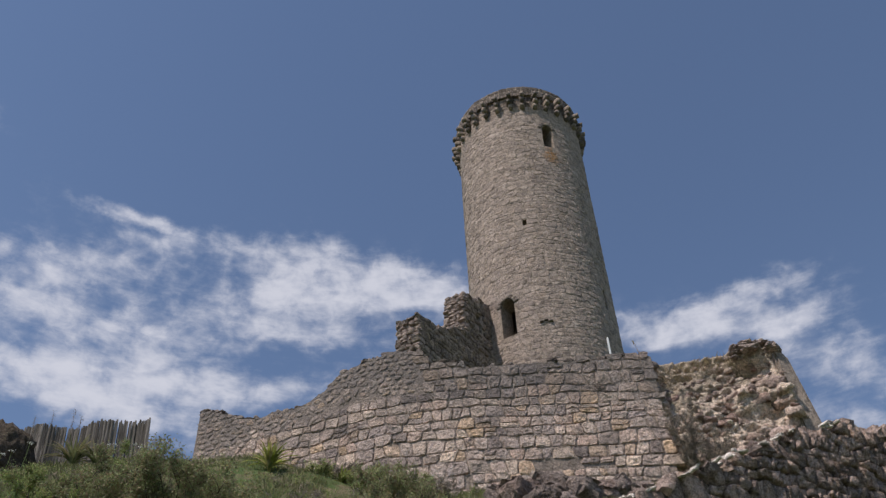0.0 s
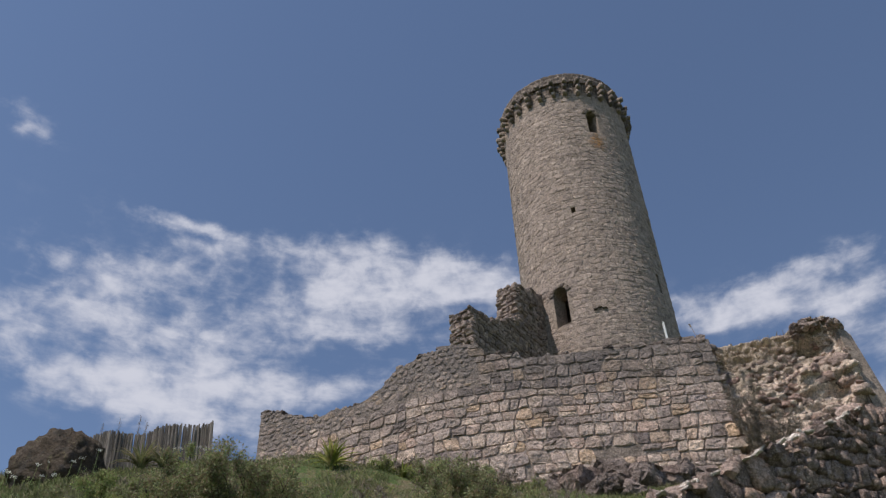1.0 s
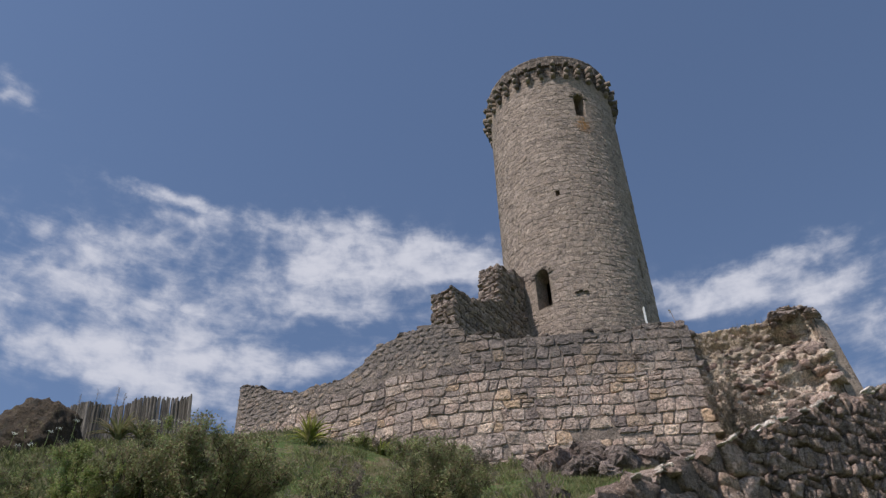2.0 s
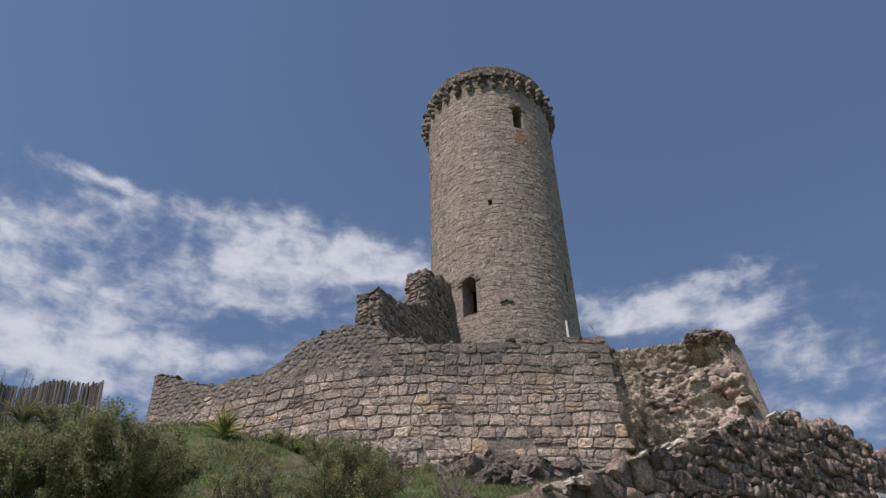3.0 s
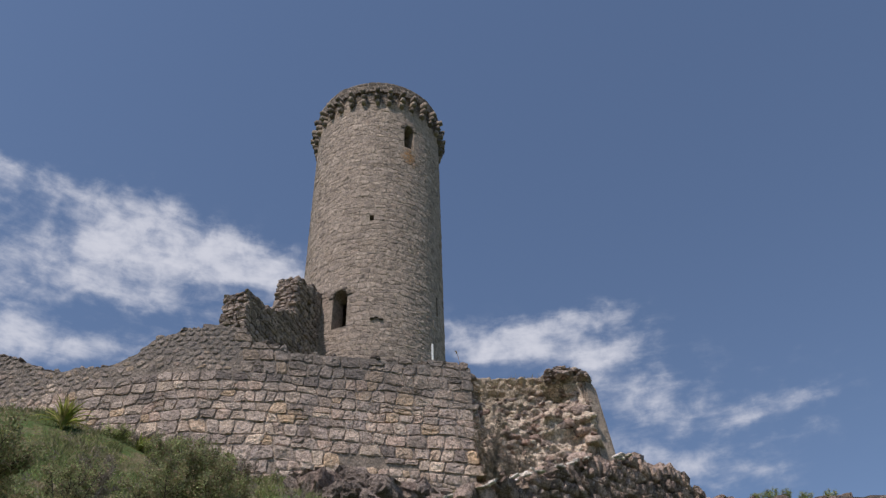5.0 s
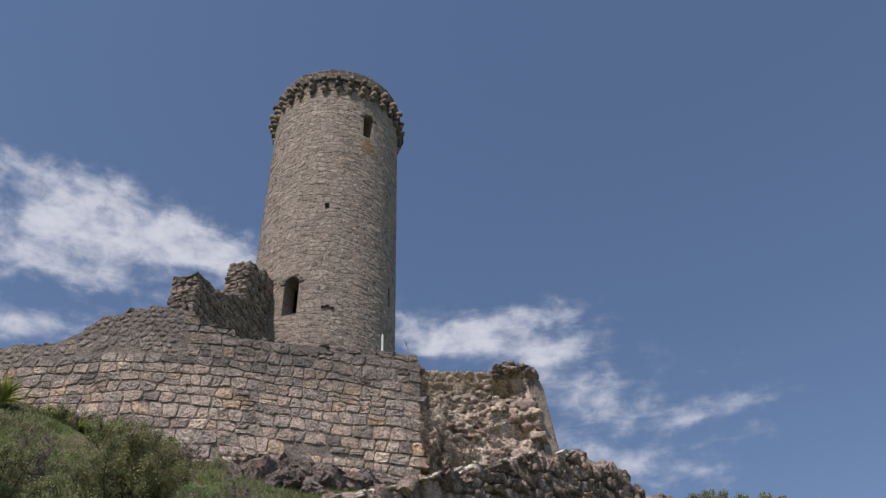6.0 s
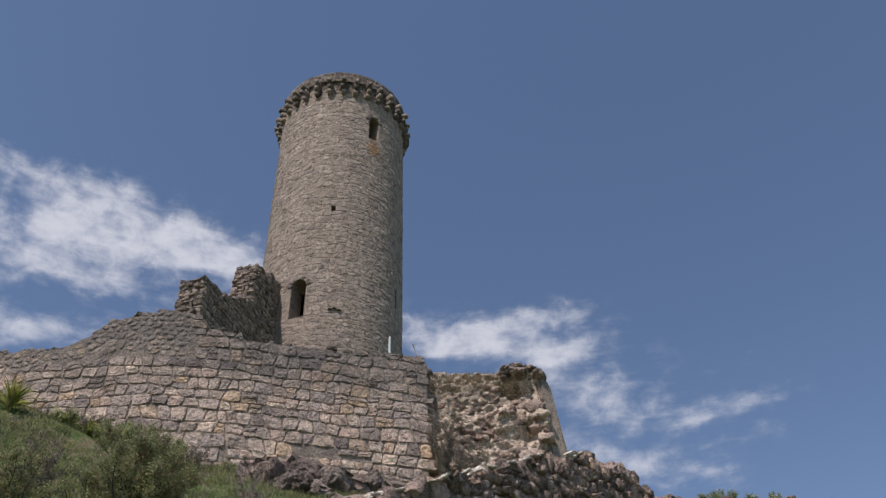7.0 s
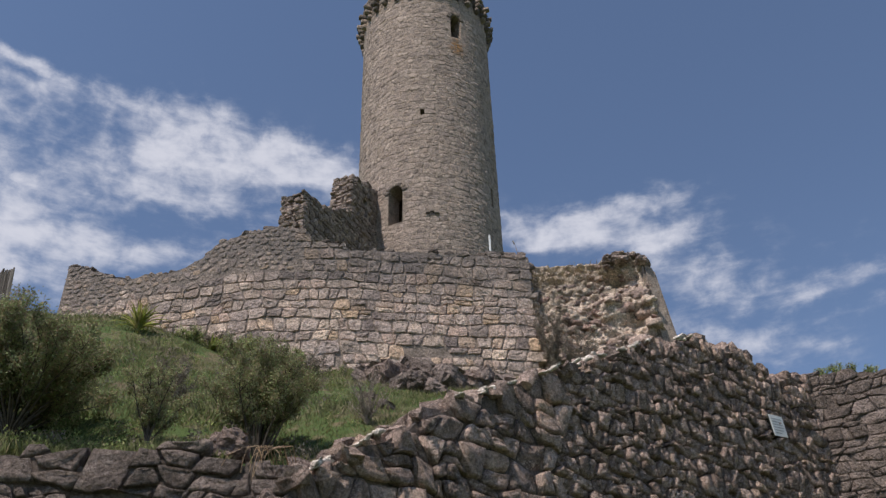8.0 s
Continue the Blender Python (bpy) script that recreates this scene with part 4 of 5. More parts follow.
bark = plain_material("dark bark", (0.05, 0.04, 0.032), (0.12, 0.10, 0.08), 14.0, 0.9)
dead_twig = plain_material("dead twigs", (0.19, 0.155, 0.125), (0.31, 0.26, 0.21), 14.0, 0.9)
straw_stem = plain_material("straw", (0.30, 0.19, 0.11), (0.42, 0.30, 0.19), 14.0, 0.8)
weathered_wood = plain_material("weathered grey wood", (0.075, 0.065, 0.056), (0.21, 0.185, 0.16), 5.0, 0.85, 0.5, (6, 6, 0.7), 0.5)
bush_leaf = leaf_material("dark shrub leaf", [(0.171, 0.201, 0.093), (0.270, 0.309, 0.135), (0.212, 0.249, 0.119), (0.359, 0.398, 0.176), (0.243, 0.270, 0.140), (0.349, 0.277, 0.157), (0.314, 0.237, 0.157), (0.234, 0.190, 0.125)], translucent=0.3)
fresh_leaf = leaf_material("fresh shrub leaf", [(0.170, 0.231, 0.080), (0.284, 0.360, 0.114), (0.236, 0.284, 0.114), (0.378, 0.425, 0.151), (0.323, 0.265, 0.141)], translucent=0.3)
sword_leaf = leaf_material("sword leaf", [(0.240, 0.290, 0.058), (0.340, 0.360, 0.100), (0.170, 0.210, 0.052), (0.410, 0.360, 0.160)], per="object", translucent=0.4)
dull_sword_leaf = leaf_material("dull sword leaf", [(0.170, 0.185, 0.085), (0.240, 0.235, 0.120), (0.120, 0.135, 0.060), (0.330, 0.280, 0.170)], per="object", translucent=0.3)
dry_leaf = leaf_material("dry leaf", [(0.203, 0.165, 0.135), (0.324, 0.270, 0.223), (0.162, 0.135, 0.113), (0.270, 0.236, 0.186)])
petal = leaf_material("white umbel", [(0.62, 0.63, 0.56), (0.72, 0.72, 0.66)], translucent=0.2)


def grass_material():
    m, g = material("grass blades")
    pos = g.node("ShaderNodeNewGeometry").outputs["Position"]
    rnd = g.node("ShaderNodeNewGeometry").outputs["Random Per Island"]
    green = g.ramp(rnd, [(0.1, (0.105, 0.122, 0.042)), (0.4, (0.155, 0.178, 0.060)), (0.75, (0.210, 0.224, 0.086)), (0.97, (0.330, 0.285, 0.165))])
    straw = g.ramp(rnd, [(0.1, (0.27, 0.215, 0.145)), (0.6, (0.43, 0.35, 0.24)), (0.9, (0.19, 0.20, 0.08))])
    n1, n2 = g.noise(pos, 0.5, 6.0, 0.6), g.noise(pos, 3.0, 6.0, 0.65)
    col = g.mix(g.band(g.math("ADD", g.math("MULTIPLY", n1, 0.4), g.math("MULTIPLY", n2, 0.6)), 0.50, 0.63), green, straw)
    finish(g, col, 0.7, translucent=0.3)
    return m


grass_blade = grass_material()
dry_blade = leaf_material("dry grass blades", [(0.30, 0.24, 0.16), (0.42, 0.345, 0.235), (0.24, 0.215, 0.125), (0.36, 0.29, 0.195)])


def leaf_cloud(centres, spread, count, size, rng, flat=0.0):
    """Many small folded leaves round the centres."""
    c = np.array(centres)
    pick = rng.integers(0, len(c), count)
    p = c[pick] + rng.normal(0, spread, (count, 3))
    a = rng.normal(0, 1, (count, 3))
    a[:, 2] += flat
    a /= np.linalg.norm(a, axis=1, keepdims=True)
    b = np.cross(a, rng.normal(0, 1, (count, 3)))
    b /= np.linalg.norm(b, axis=1, keepdims=True)
    n = np.cross(a, b)
    s = size * rng.uniform(0.6, 1.35, (count, 1))
    v = np.stack([p - a * s, p + b * s * 0.42 + n * s * 0.12, p + a * s, p - b * s * 0.42 + n * s * 0.12], 1).reshape(-1, 3)
    return v, [(4 * i, 4 * i + 1, 4 * i + 2, 4 * i + 3) for i in range(count)]


def spot(az, dist):
    x, y = dist * math.sin(radians(az)), dist * math.cos(radians(az))
    return Vector((x, y, ground_height(x, y) - 0.02))


def shrub(name, base, high, wide, seed, leaf, leaves, label, size=0.015, stems=7, bare=0.35, lean=(0, 0), group="shrubs on the bank"):
    """A shrub: stems that fan out and fork into upright twigs, with leaves in small tufts along the twigs."""
    bush = thing(name, label, "shrub", group)
    bush.location = base
    rng, r2 = np.random.default_rng(seed), random.Random(seed)
    tufts = []
    for k in range(stems):
        turn = 6.2832 * (k + r2.uniform(-0.3, 0.3)) / stems
        reach = wide * r2.uniform(0.25, 0.92)
        top = Vector((math.cos(turn) * reach + lean[0], math.sin(turn) * reach + lean[1], high * (0.92 - 0.42 * (reach / wide) ** 2) * r2.uniform(0.85, 1.06)))
        path = []
        for i in range(6):
            f = i / 5
            path.append(Vector((top.x * f ** 1.2, top.y * f ** 1.2, top.z * f)) + Vector((r2.uniform(-1, 1), r2.uniform(-1, 1), 0)) * 0.035 * f * high)
        bm = bmesh.new()
        tube(bm, path, 0.009 * high + 0.004, 0.003)
        for j in range(9):
            f = min(0.999, bare + (1 - bare) * j / 8)
            p = path[int(f * 5)].lerp(path[int(f * 5) + 1], f * 5 % 1)
            out = Vector((r2.uniform(-1, 1), r2.uniform(-1, 1), r2.uniform(0.1, 1.0))).normalized()
            out = (out + Vector((math.cos(turn), math.sin(turn), 0.3)) * 0.45).normalized()
            q = p + out * wide * r2.uniform(0.16, 0.36)
            tube(bm, [p, p.lerp(q, 0.5) + Vector((0, 0, 0.015)), q], 0.005, 0.002, 4)
            for _ in range(3):
                a = p.lerp(q, r2.uniform(0.35, 1.0))
                tip = a + Vector((r2.uniform(-0.5, 0.5), r2.uniform(-0.5, 0.5), r2.uniform(0.5, 1.0))).normalized() * wide * r2.uniform(0.10, 0.24)
                tube(bm, [a, tip], 0.0025, 0.001, 3)
                weight = r2.choice((1, 2, 3, 4))
                tufts += [tuple(a.lerp(tip, (i + 0.5) / 4)) for i in range(4)] * weight
        part("stem", bm, bark if leaf is not dry_leaf else dead_twig, bush)
    v, f = leaf_cloud(tufts, 0.014 + wide * 0.028, leaves, size, rng, 0.4)
    keep = v[:, 2].reshape(-1, 4).min(1) > 0.04
    f = [q for q, ok in zip(f, keep) if ok]
    link_mesh("foliage", v, f, leaf, bush, smooth=False, kind="stuff")
    return bush


def build_shrubs():
    shrub("shrub", spot(-20.3, 8.75), 1.20, 0.92, 1, bush_leaf, 100000, "large dark green spreading shrub on the grassy bank", 0.015, 26, 0.42)
    shrub("shrub", spot(-12.2, 8.35), 0.95, 0.36, 2, bush_leaf, 11000, "slender airy green and brown shrub above the terrace wall", 0.012, 10, 0.3)
    shrub("shrub", spot(-5.1, 9.0), 1.56, 0.70, 3, bush_leaf, 60000, "rounded dark green shrub with bare stems below", 0.013, 22, 0.45)
    shrub("shrub", spot(-25.4, 9.0), 1.50, 0.52, 4, bush_leaf, 40000, "upright green shrub among the long grass", 0.014, 12, 0.2)
    shrub("shrub", spot(-28.2, 9.3), 1.36, 0.50, 5, fresh_leaf, 34000, "bluish green bushy shrub in long grass", 0.014, 11, 0.15)
    shrub("shrub", spot(-23.3, 9.9), 1.30, 0.50, 6, fresh_leaf, 34000, "fresh green shrub beside the large dark one", 0.014, 10, 0.2)
    shrub("shrub", spot(-31.5, 9.8), 1.10, 0.46, 8, bush_leaf, 24000, "low green shrub in long grass", 0.014, 9, 0.15)
    shrub("shrub", spot(-11.2, 10.2), 0.62, 0.34, 7, dry_leaf, 4500, "half-dry brownish shrub on the bank", 0.012, 10, 0.2)
    for k, (az, d, h) in enumerate(((-10.4, 14.45, 0.20), (-8.6, 14.3, 0.26), (-7.0, 14.2, 0.26), (-6.0, 13.8, 0.34), (-5.0, 13.7, 0.36), (-4.1, 13.7, 0.30), (-3.1, 13.7, 0.30), (-2.0, 13.6, 0.24), (-7.8, 13.9, 0.24), (-5.6, 14.2, 0.42))):
        shrub("low_shrub", spot(az, d), h * 1.35, 0.34, 80 + k, (fresh_leaf, dry_leaf)[k in (1, 4, 7)], 4200, "low spreading green plant at the foot of the castle wall", 0.014, 8, 0.1, group="low plants at the wall foot")
    shrub("dry_shrub", spot(2.2, 9.7), 0.66, 0.30, 9, dry_leaf, 1300, "dead grey-brown twiggy shrub on the bank", 0.010, 14, 0.15)
    shrub("dry_shrub", Vector((3.95, 14.20, 9.2)), 1.45, 0.40, 10, dry_leaf, 12000, "dry brown creeper against the broken wall", 0.013, 9, 0.1)
    shrub("dry_shrub", Vector((4.45, 14.10, 9.0)), 0.95, 0.46, 12, dry_leaf, 8000, "dry brown twiggy growth under the broken wall", 0.014, 12, 0.1)


build_shrubs()


def sword_plant(base, leaves, long, seed, label, leaf=sword_leaf):
    plant = thing("sword_leaf_plant", label, "plant", "sword-leaved plants")
    plant.location = base
    r = random.Random(seed)
    for k in range(leaves):
        turn, tip = r.uniform(0, 6.2832), r.uniform(0.25, 1.25)
        ln, w = long * r.uniform(0.7, 1.1), r.uniform(0.022, 0.036)
        bm = bmesh.new()
        rows = []
        for i in range(6):
            f = i / 5
            bend = tip * f
            out, up = ln * math.sin(bend) * f, ln * math.cos(bend) * f
            c = Vector((math.cos(turn) * out, math.sin(turn) * out, up))
            s = Vector((-math.sin(turn), math.cos(turn), 0)) * w * (1 - f ** 2.2) + Vector((0, 0, 0.0))
            rows.append([bm.verts.new(c - s), bm.verts.new(c - Vector((0, 0, w * 0.5 * (1 - f)))), bm.verts.new(c + s)])
        for a, b in zip(rows, rows[1:]):
            bm.faces.new((a[0], a[1], b[1], b[0]))
            bm.faces.new((a[1], a[2], b[2], b[1]))
        part("leaf", bm, leaf, plant)
    return plant


sword_plant(spot(-14.1, 14.1) + Vector((0, 0, 0.02)), 60, 0.62, 1, "bright yellow-green sword-leaved plant at the wall foot")
sword_plant(spot(-27.0, 16.6), 60, 0.72, 2, "dull green and straw sword-leaved plant before the stake fence", dull_sword_leaf)
sword_plant(spot(-25.6, 16.4), 40, 0.6, 3, "drooping dull sword-leaved plant before the stake fence", dull_sword_leaf)
sword_plant(spot(-9.0, 14.2), 30, 0.36, 4, "low grassy tuft at the wall foot")
sword_plant(spot(-7.0, 14.0), 26, 0.36, 5, "low grassy tuft at the wall foot")


def build_fence():
    fence = thing("stake_fence", "weathered grey fence of close-set split wooden stakes", "fence")
    r = random.Random(8)
    x, k = -9.9, 0
    while x < -6.78:
        w = r.uniform(0.022, 0.036)
        y = 16.5 + 0.10 * math.sin(x * 5.0) + r.uniform(-0.02, 0.02)
        z0, z1 = ground_height(x, y) - 0.2, 12.36 + 0.03 * math.sin(x * 3.1) + r.uniform(-0.05, 0.05) + 0.05 * smooth01(-8.2, -7.0, x)
        bm = bmesh.new()
        tilt = Vector((r.uniform(-0.11, -0.075), r.uniform(-0.02, 0.02), 0))
        base = Vector((x, y, z0))
        tube(bm, [base, base.lerp(Vector((x, y, z1)), 0.5) + tilt * 0.3, Vector((x, y, z1 - 0.06)) + tilt, Vector((x, y, z1)) + tilt * 1.05], w, w * 0.62, 5)
        part("stake", bm, weathered_wood, fence)
        x += w * r.uniform(0.65, 1.0)
    for z in (11.4, 12.0):
        bm = bmesh.new()
        tube(bm, [(-9.95 + i * 0.31, 16.53 + 0.10 * math.sin((-9.95 + i * 0.31) * 5.0), z) for i in range(11)], 0.006, 0.006, 5)
        part("wire", bm, weathered_wood, fence, "rusty tie wire")


build_fence()


def build_rocks():
    r = random.Random(9)
    # the rounded outcrop beside the fence
    v, f = stone_shape(77, 22, 2.3, 0.0)
    v = v.copy()
    for i, p in enumerate(v):
        k = 0.11 * noise.fractal(tuple(p * 1.6), 0.9, 2.0, 3) + 0.06 * noise.fractal(tuple(p * 6), 0.9, 2.0, 3)
        v[i] = p * (1 + k)
    v[:, 2] = np.where(v[:, 2] > 0, v[:, 2], v[:, 2] * 0.6)
    c = spot(-31.8, 17.2)
    ob = link_mesh("rock_outcrop", v * np.array([0.86, 0.85, 1.08]), f, mossy_rock)
    ob.location = (c.x, c.y, 10.05)
    tagged(ob, "rounded dark brown rock outcrop with mossy rough surface", "rock")
    # tumbled stones at the foot of the castle wall
    meshes = [stone_shape(900 + i, 6, 5.0, 0.22) for i in range(8)]
    spots = [(2.1, 13.2, 0.24), (3.7, 13.0, 0.36), (5.7, 13.3, 0.40), (6.6, 13.0, 0.36), (7.7, 12.9, 0.34), (4.7, 12.5, 0.26), (5.7, 12.4, 0.22), (9.0, 13.2, 0.30), (10.4, 13.3, 0.28),
             (11.8, 13.3, 0.24), (7.0, 12.3, 0.22), (2.4, 11.3, 0.12), (3.4, 10.7, 0.13), (-6.9, 7.95, 0.20), (-3.3, 8.0, 0.20), (-1.6, 7.95, 0.16), (-9.6, 7.95, 0.14), (-8.4, 8.2, 0.12), (-4.6, 7.9, 0.13), (0.6, 8.6, 0.14)]
    for i, (az, d, s) in enumerate(spots):
        v, f = meshes[i % 8]
        p = spot(az, d)
        ob = link_mesh("boulder", v * np.array([s * r.uniform(0.9, 1.4), s, s * r.uniform(0.65, 0.95)]), f, core_stone if i % 6 == 1 else terrace_stone, smooth=False)
        ob.matrix_basis = Matrix.Translation((p.x, p.y, p.z + s * 0.28)) @ pose(0, 0, 0, r.uniform(-20, 20), r.uniform(-25, 25), r.uniform(0, 360))
        tagged(ob, "pale lime-crusted tumbled boulder on the bank" if i % 6 == 1 else "dark angular tumbled boulder on the grassy bank", "boulder", "tumbled stones")


mossy_rock = stone_material("mossy rock", [(0.090, 0.068, 0.050), (0.100, 0.075, 0.054)], "object", 0.7, (0.22, 0.20, 0.10), soot=0.75, bump=1.0)
build_rocks()


def build_sign():
    sign = thing("information_sign", "small white printed information panel fixed to the rubble wall", "sign")
    at = RAMP_A + RAMP_D * 8.55
    out = Vector((RAMP_D.y, -RAMP_D.x))
    m = Matrix.Translation((at.x + out.x * 0.085, at.y + out.y * 0.085, 7.14)) @ Matrix.Rotation(math.atan2(RAMP_D.y, RAMP_D.x), 4, "Z") @ pose(0, 0, 0, 0, -8.0, 0)
    sign.matrix_basis = m
    white = plain_material("white panel", (0.62, 0.63, 0.62), (0.72, 0.72, 0.71), 3.0, 0.4, 0.02)
    ink = plain_material("grey print", (0.30, 0.30, 0.31), (0.36, 0.36, 0.37), 8.0, 0.6, 0.02)

    def slab(name, x0, x1, z0, z1, y0, y1, mat, label=""):
        bm = bmesh.new()
        bmesh.ops.create_cube(bm, size=1.0, matrix=Matrix.Translation(((x0 + x1) / 2, (y0 + y1) / 2, (z0 + z1) / 2)) @ Matrix.Diagonal((x1 - x0, y1 - y0, z1 - z0, 1)))
        bmesh.ops.bevel(bm, geom=list(bm.edges), offset=0.0012, segments=1, affect="EDGES")
        part(name, bm, mat, sign, label)

    slab("panel", -0.19, 0.19, -0.17, 0.17, -0.006, 0.006, white)
    for k in range(6):
        slab("print_line", -0.15, (0.14, 0.09, 0.12, 0.14, 0.10, 0.04)[k], 0.10 - 0.045 * k, 0.114 - 0.045 * k, -0.0085, -0.0055, ink)
    for x in (-0.16, 0.16):
        slab("bracket", x - 0.012, x + 0.012, -0.14, 0.14, 0.006, 0.09, weathered_wood)


build_sign()


def build_wall_top_bits():
    # a white marker post and a dry stalk on the castle wall
    post = thing("marker_post", "thin white marker post on top of the castle wall", "post")
    white = plain_material("white paint", (0.62, 0.62, 0.60), (0.74, 0.74, 0.72), 9.0, 0.5, 0.05)
    bm = bmesh.new()
    bmesh.ops.create_cube(bm, size=1.0, matrix=Matrix.Translation((3.02, 14.72, 12.15)) @ Matrix.Diagonal((0.04, 0.04, 0.9, 1)))
    bmesh.ops.bevel(bm, geom=list(bm.edges), offset=0.006, segments=2, affect="EDGES")
    part("shaft", bm, white, post)
    bm = bmesh.new()
    bmesh.ops.create_cone(bm, segments=4, radius1=0.03, radius2=0.004, depth=0.03, cap_ends=True, matrix=Matrix.Translation((3.02, 14.72, 12.615)) @ pose(0, 0, 0, 0, 0, 45))
    part("cap", bm, white, post)
    stalk = thing("dry_stalk", "leaning dry tan flower stalk on the wall top", "plant")
    bm = bmesh.new()
    tube(bm, [(3.66, 14.75, 11.85), (3.64, 14.74, 12.05), (3.58, 14.72, 12.25), (3.53, 14.70, 12.46)], 0.007, 0.004)
    part("stem", bm, straw_stem, stalk)
    v, f = leaf_cloud([(3.52, 14.70, 12.48), (3.53, 14.70, 12.42), (3.60, 14.73, 12.15)], 0.014, 36, 0.014, np.random.default_rng(5))
    link_mesh("seed_head", v, f, dry_blade, stalk, smooth=False, kind="stuff")
    # small plants on the right-hand wall
    for i, (s, hh) in enumerate(((0.25, 0.18), (0.50, 0.26), (0.72, 0.22), (1.0, 0.15), (1.4, 0.18))):
        q = CORNER + Vector((0.83, -0.56)) * s + Vector((0.56, 0.83)) * 0.25
        shrub("wall_plant", Vector((q.x, q.y, 8.49 - 0.17 * s)), hh * 1.35, 0.15, 60 + i, fresh_leaf, 1500, "small green plant growing on the wall top", 0.012, 7, 0.1, group="plants on the wall top")


build_wall_top_bits()


def build_flowers():
    r = random.Random(14)
    places = [(-24.6, 16.0, 0.46), (-24.1, 16.1, 0.52), (-25.1, 16.0, 0.44), (-23.5, 16.0, 0.48), (-22.9, 16.1, 0.5), (-33.3, 16.4, 0.5), (-33.9, 16.6, 0.42), (-32.6, 16.4, 0.46), (-34.6, 16.3, 0.4), (-31.6, 16.2, 0.5), (-30.8, 16.3, 0.5), (-35.2, 16.5, 0.44), (-29.9, 16.3, 0.6),
              (-34.2, 15.6, 0.45), (-33.0, 15.4, 0.4), (-31.9, 15.3, 0.42)]
    for az, d, high in places:
        fl = thing("white_umbel", "white flat-topped wild flower in long grass", "flower", "wild flowers on the bank")
        fl.location = spot(az + r.uniform(-0.2, 0.2), d)
        bm = bmesh.new()
        top = Vector((r.uniform(-0.06, 0.06), r.uniform(-0.06, 0.06), high))
        tube(bm, [(0, 0, 0), top * 0.5 + Vector((0.02, 0, 0)), top], 0.006, 0.004, 5)
        part("stem", bm, fresh_leaf, fl)
        c = [top + Vector((r.gauss(0, 0.026), r.gauss(0, 0.026), r.uniform(-0.006, 0.010))) for _ in range(12)]
        v, f = leaf_cloud([tuple(p) for p in c], 0.006, 110, 0.008, np.random.default_rng(int(d * 100 + az)), 3.0)
        link_mesh("flower_head", v, f, petal, fl, smooth=False, kind="stuff")
    # tall dark seed stalks by the fence
    for az, d, high in ((-29.0, 16.6, 1.22), (-27.7, 16.6, 1.30), (-27.2, 16.7, 1.2), (-30.0, 16.8, 1.1)):
        st = thing("seed_stalk", "tall dark dry seed stalk by the fence", "plant", "seed stalks")
        st.location = spot(az, d)
        bm = bmesh.new()
        tube(bm, [(0, 0, 0), (0.02, 0, high * 0.5), (0.0, 0.02, high)], 0.006, 0.003, 5)
        part("stem", bm, dead_twig, st)
        v, f = leaf_cloud([(0.01, 0.01, high * k) for k in (0.7, 0.75, 0.8, 0.85, 0.9, 0.95, 1.0)], 0.020, 60, 0.014, np.random.default_rng(int(high * 100)))
        link_mesh("seed_head", v, f, dry_leaf, st, smooth=False, kind="stuff")
    # dry stalks that hang over the terrace wall
    for k in range(11):
        st = thing("straw_plant", "dry straw-coloured plant hanging over the terrace wall", "plant", "dry plants")
        x = -0.62 + r.uniform(-0.12, 0.22)
        bm = bmesh.new()
        fall, sway = r.uniform(0.08, 0.34), r.uniform(-0.26, 0.12)
        tube(bm, [(x + 0.1, 7.75, 4.7), (x + 0.06, 7.56, 4.80), (x + sway * 0.3, 7.42, 4.72), (x + sway * 0.8, 7.34, 4.72 - fall * 0.5), (x + sway, 7.33, 4.72 - fall)], 0.004, 0.002, 5)
        part("stem", bm, straw_stem, st)


build_flowers()


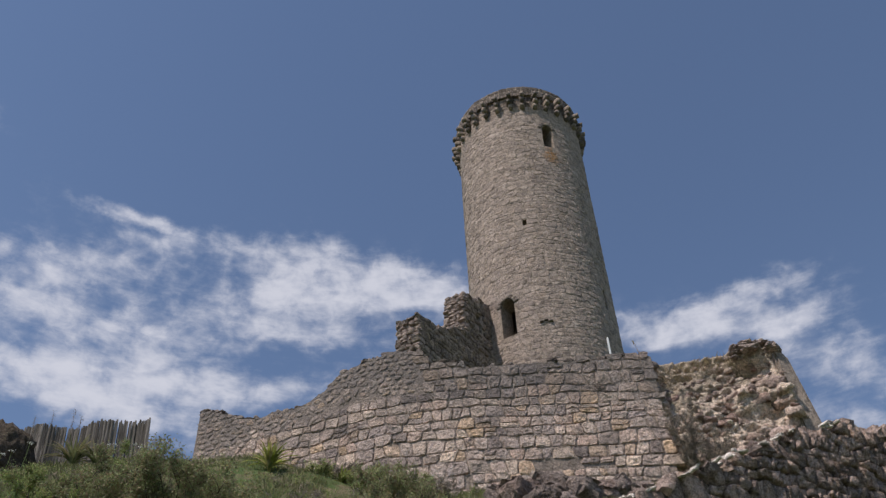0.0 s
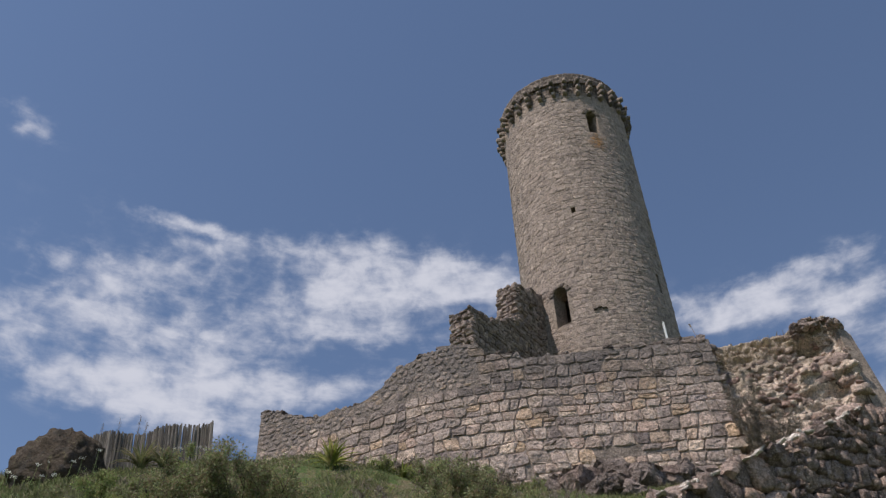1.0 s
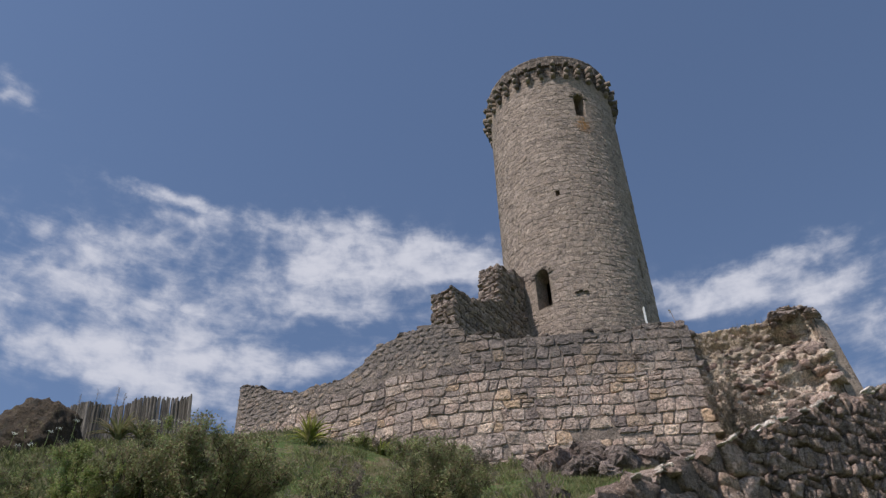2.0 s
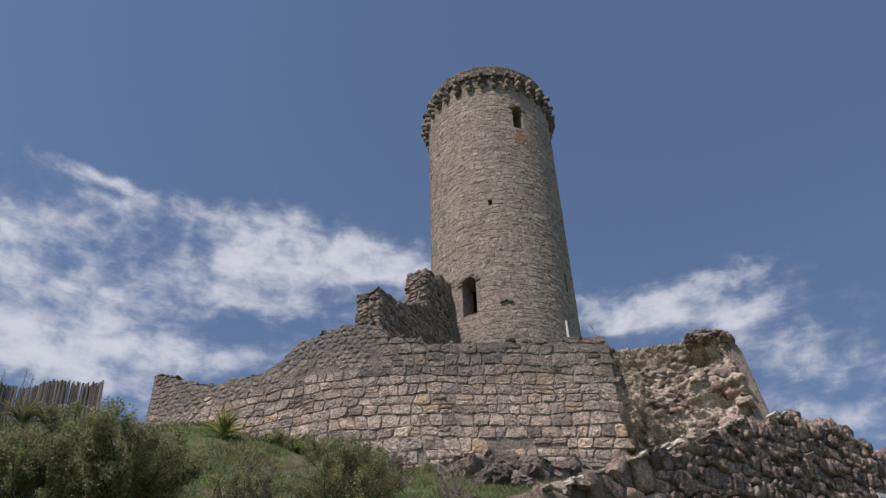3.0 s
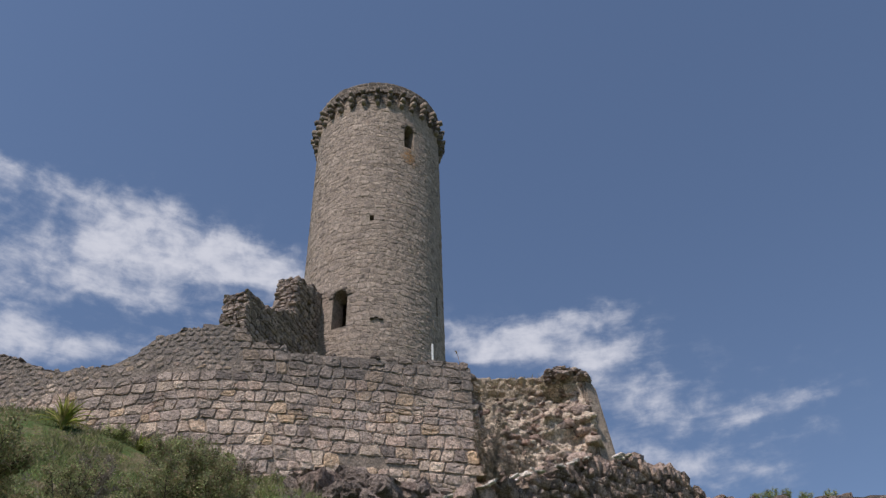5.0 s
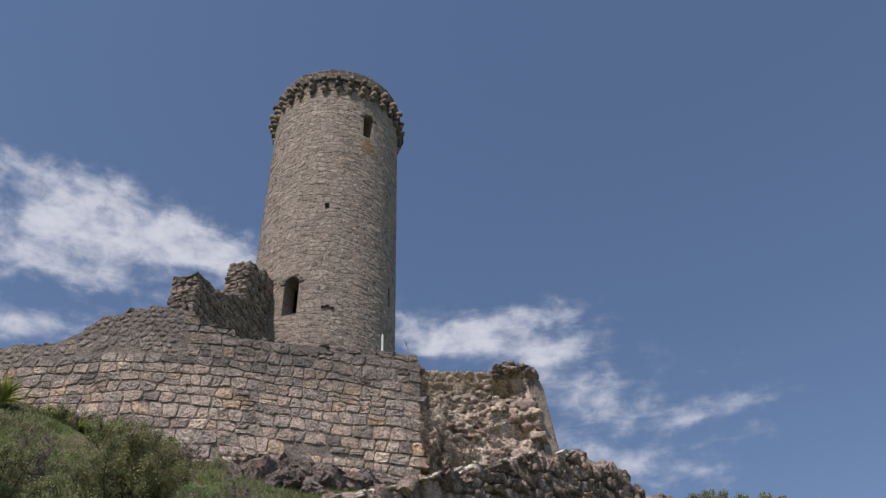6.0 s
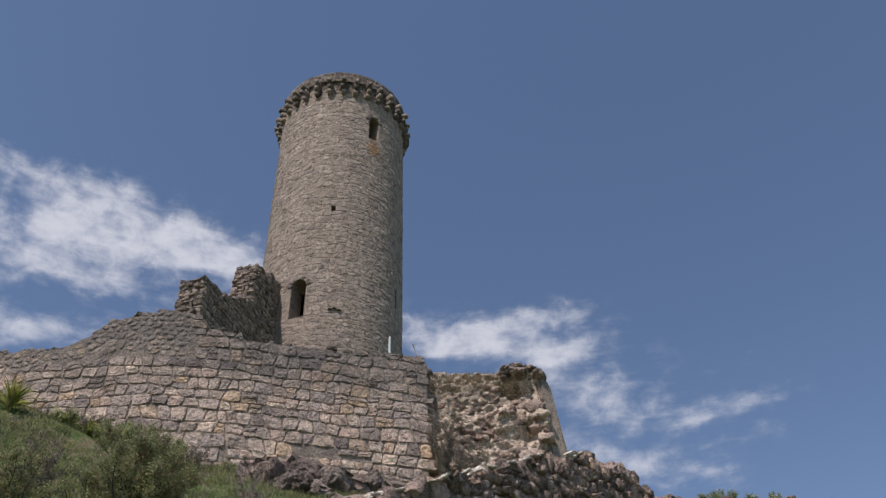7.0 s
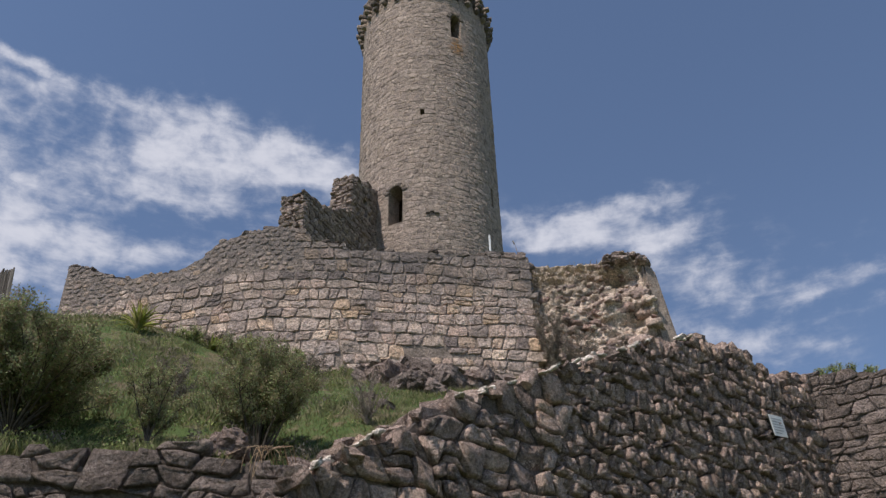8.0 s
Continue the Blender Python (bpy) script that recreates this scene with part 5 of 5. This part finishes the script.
def build_grass():
    rng = np.random.default_rng(77)

    def blades(count, x0, x1, y0, y1, lo, hi, wide, clump):
        x, y = rng.uniform(x0, x1, count), rng.uniform(y0, y1, count)
        ok = []
        for a, b in zip(x, y):
            ramp_side = (Vector((a, b)) - RAMP_A).dot(Vector((-RAMP_D.y, RAMP_D.x)))
            wall = 14.45 if a > -1.5 else 14.5 - (a + 1.5) * 0.36
            ok.append((a < -0.9 or ramp_side > 0.9) and b < wall - 0.05 and b > 7.55 and noise.noise((a * 1.1, b * 1.1, 3)) > -0.55)
        x, y = x[ok], y[ok]
        n = len(x)
        z = np.array([ground_height(a, b) + 0.10 * noise.noise((a * 0.9, b * 0.9, 0)) - 0.03 for a, b in zip(x, y)])
        patch = np.array([noise.noise((a * clump, b * clump, 8)) for a, b in zip(x, y)])
        ln = rng.uniform(lo, hi, n) * (1 + 0.8 * patch)
        turn = rng.uniform(0, 6.2832, n)
        bend = rng.uniform(0.1, 0.7, n) * ln
        p = np.stack([x, y, z], 1)
        side = np.stack([-np.sin(turn), np.cos(turn), 0 * x], 1) * wide
        out = np.stack([np.cos(turn), np.sin(turn), 0 * x], 1)
        up = np.array([0, 0, 1.0])
        mid = p + out * (bend * 0.3)[:, None] + up * (ln * 0.6)[:, None]
        tip = p + out * bend[:, None] + up * ln[:, None]
        return np.stack([p - side, p + side, mid + side * 0.7, tip, mid - side * 0.7], 1).reshape(-1, 3), n

    v1, n1 = blades(95000, -8.5, 4.0, 7.7, 15.2, 0.03, 0.12, 0.0030, 0.9)
    v2, n2 = blades(60000, -14.0, -4.5, 7.7, 16.5, 0.05, 0.17, 0.0028, 0.7)
    v3, n3 = blades(9000, -8.0, -0.6, 7.56, 8.3, 0.05, 0.15, 0.004, 1.5)
    v = np.concatenate([v1, v2, v3])
    n = n1 + n2 + n3
    # dry grass on the collapsed end of the castle wall
    k = 3600
    x = 3.8 + 2.2 * rng.random(k) ** 1.3
    back = rng.uniform(-0.02, 0.9, k)
    z = np.array([11.9 + 0.42 * smooth01(3.7, 6.0, a) for a in x]) + 0.25 * np.clip(back, 0, 0.5)
    z = z - 0.45 * rng.random(k) * (back < 0.2)
    y = 14.98 + back - (12.2 - z) * 0.25
    p = np.stack([x, y, z], 1)
    turn, ln = rng.uniform(0, 6.2832, k), rng.uniform(0.05, 0.16, k)
    out = np.stack([np.cos(turn), np.sin(turn), 0 * x], 1)
    side = np.stack([-np.sin(turn), np.cos(turn), 0 * x], 1) * 0.006
    tip = p + out * (ln * 0.8)[:, None] + np.array([0, 0, 1.0]) * (ln * 0.6)[:, None]
    dry = np.stack([p - side, p + side, tip], 1).reshape(-1, 3)
    tagged(link_mesh("dry_grass", dry, [(3 * i, 3 * i + 1, 3 * i + 2) for i in range(k)], dry_blade, smooth=False), "dry brown grass on the broken wall top", "grass", kind="stuff")
    tagged(link_mesh("grass", v, [(5 * i, 5 * i + 1, 5 * i + 2, 5 * i + 3, 5 * i + 4) for i in range(n)], grass_blade, smooth=False), "long green grass with straw patches on the bank", "grass", kind="stuff")


build_grass()


def build_herbs():
    """Low broad-leaved weeds in the grass, thickest above the terrace wall."""
    rng = np.random.default_rng(91)
    for name, leaf, count, label in (("weeds", fresh_leaf, 380, "low broad-leaved green weeds in the grass"), ("dead_weeds", dry_leaf, 150, "withered brown weeds and litter in the grass")):
        centres = []
        for _ in range(count):
            x, y = rng.uniform(-9.0, 0.2), 7.7 + 6.6 * rng.random() ** 1.7
            if x > -0.9 and (Vector((x, y)) - RAMP_A).dot(Vector((-RAMP_D.y, RAMP_D.x))) < 0.9:
                continue
            z = ground_height(x, y) + 0.10 * noise.noise((x * 0.9, y * 0.9, 0))
            centres += [(x + rng.normal(0, 0.05), y + rng.normal(0, 0.05), z + rng.uniform(0.0, 0.13)) for _ in range(5)]
        v, f = leaf_cloud(centres, 0.035, len(centres) * 16, 0.016, rng, 0.6)
        tagged(link_mesh(name, v, f, leaf, smooth=False), label, "weeds", kind="stuff")


build_herbs()
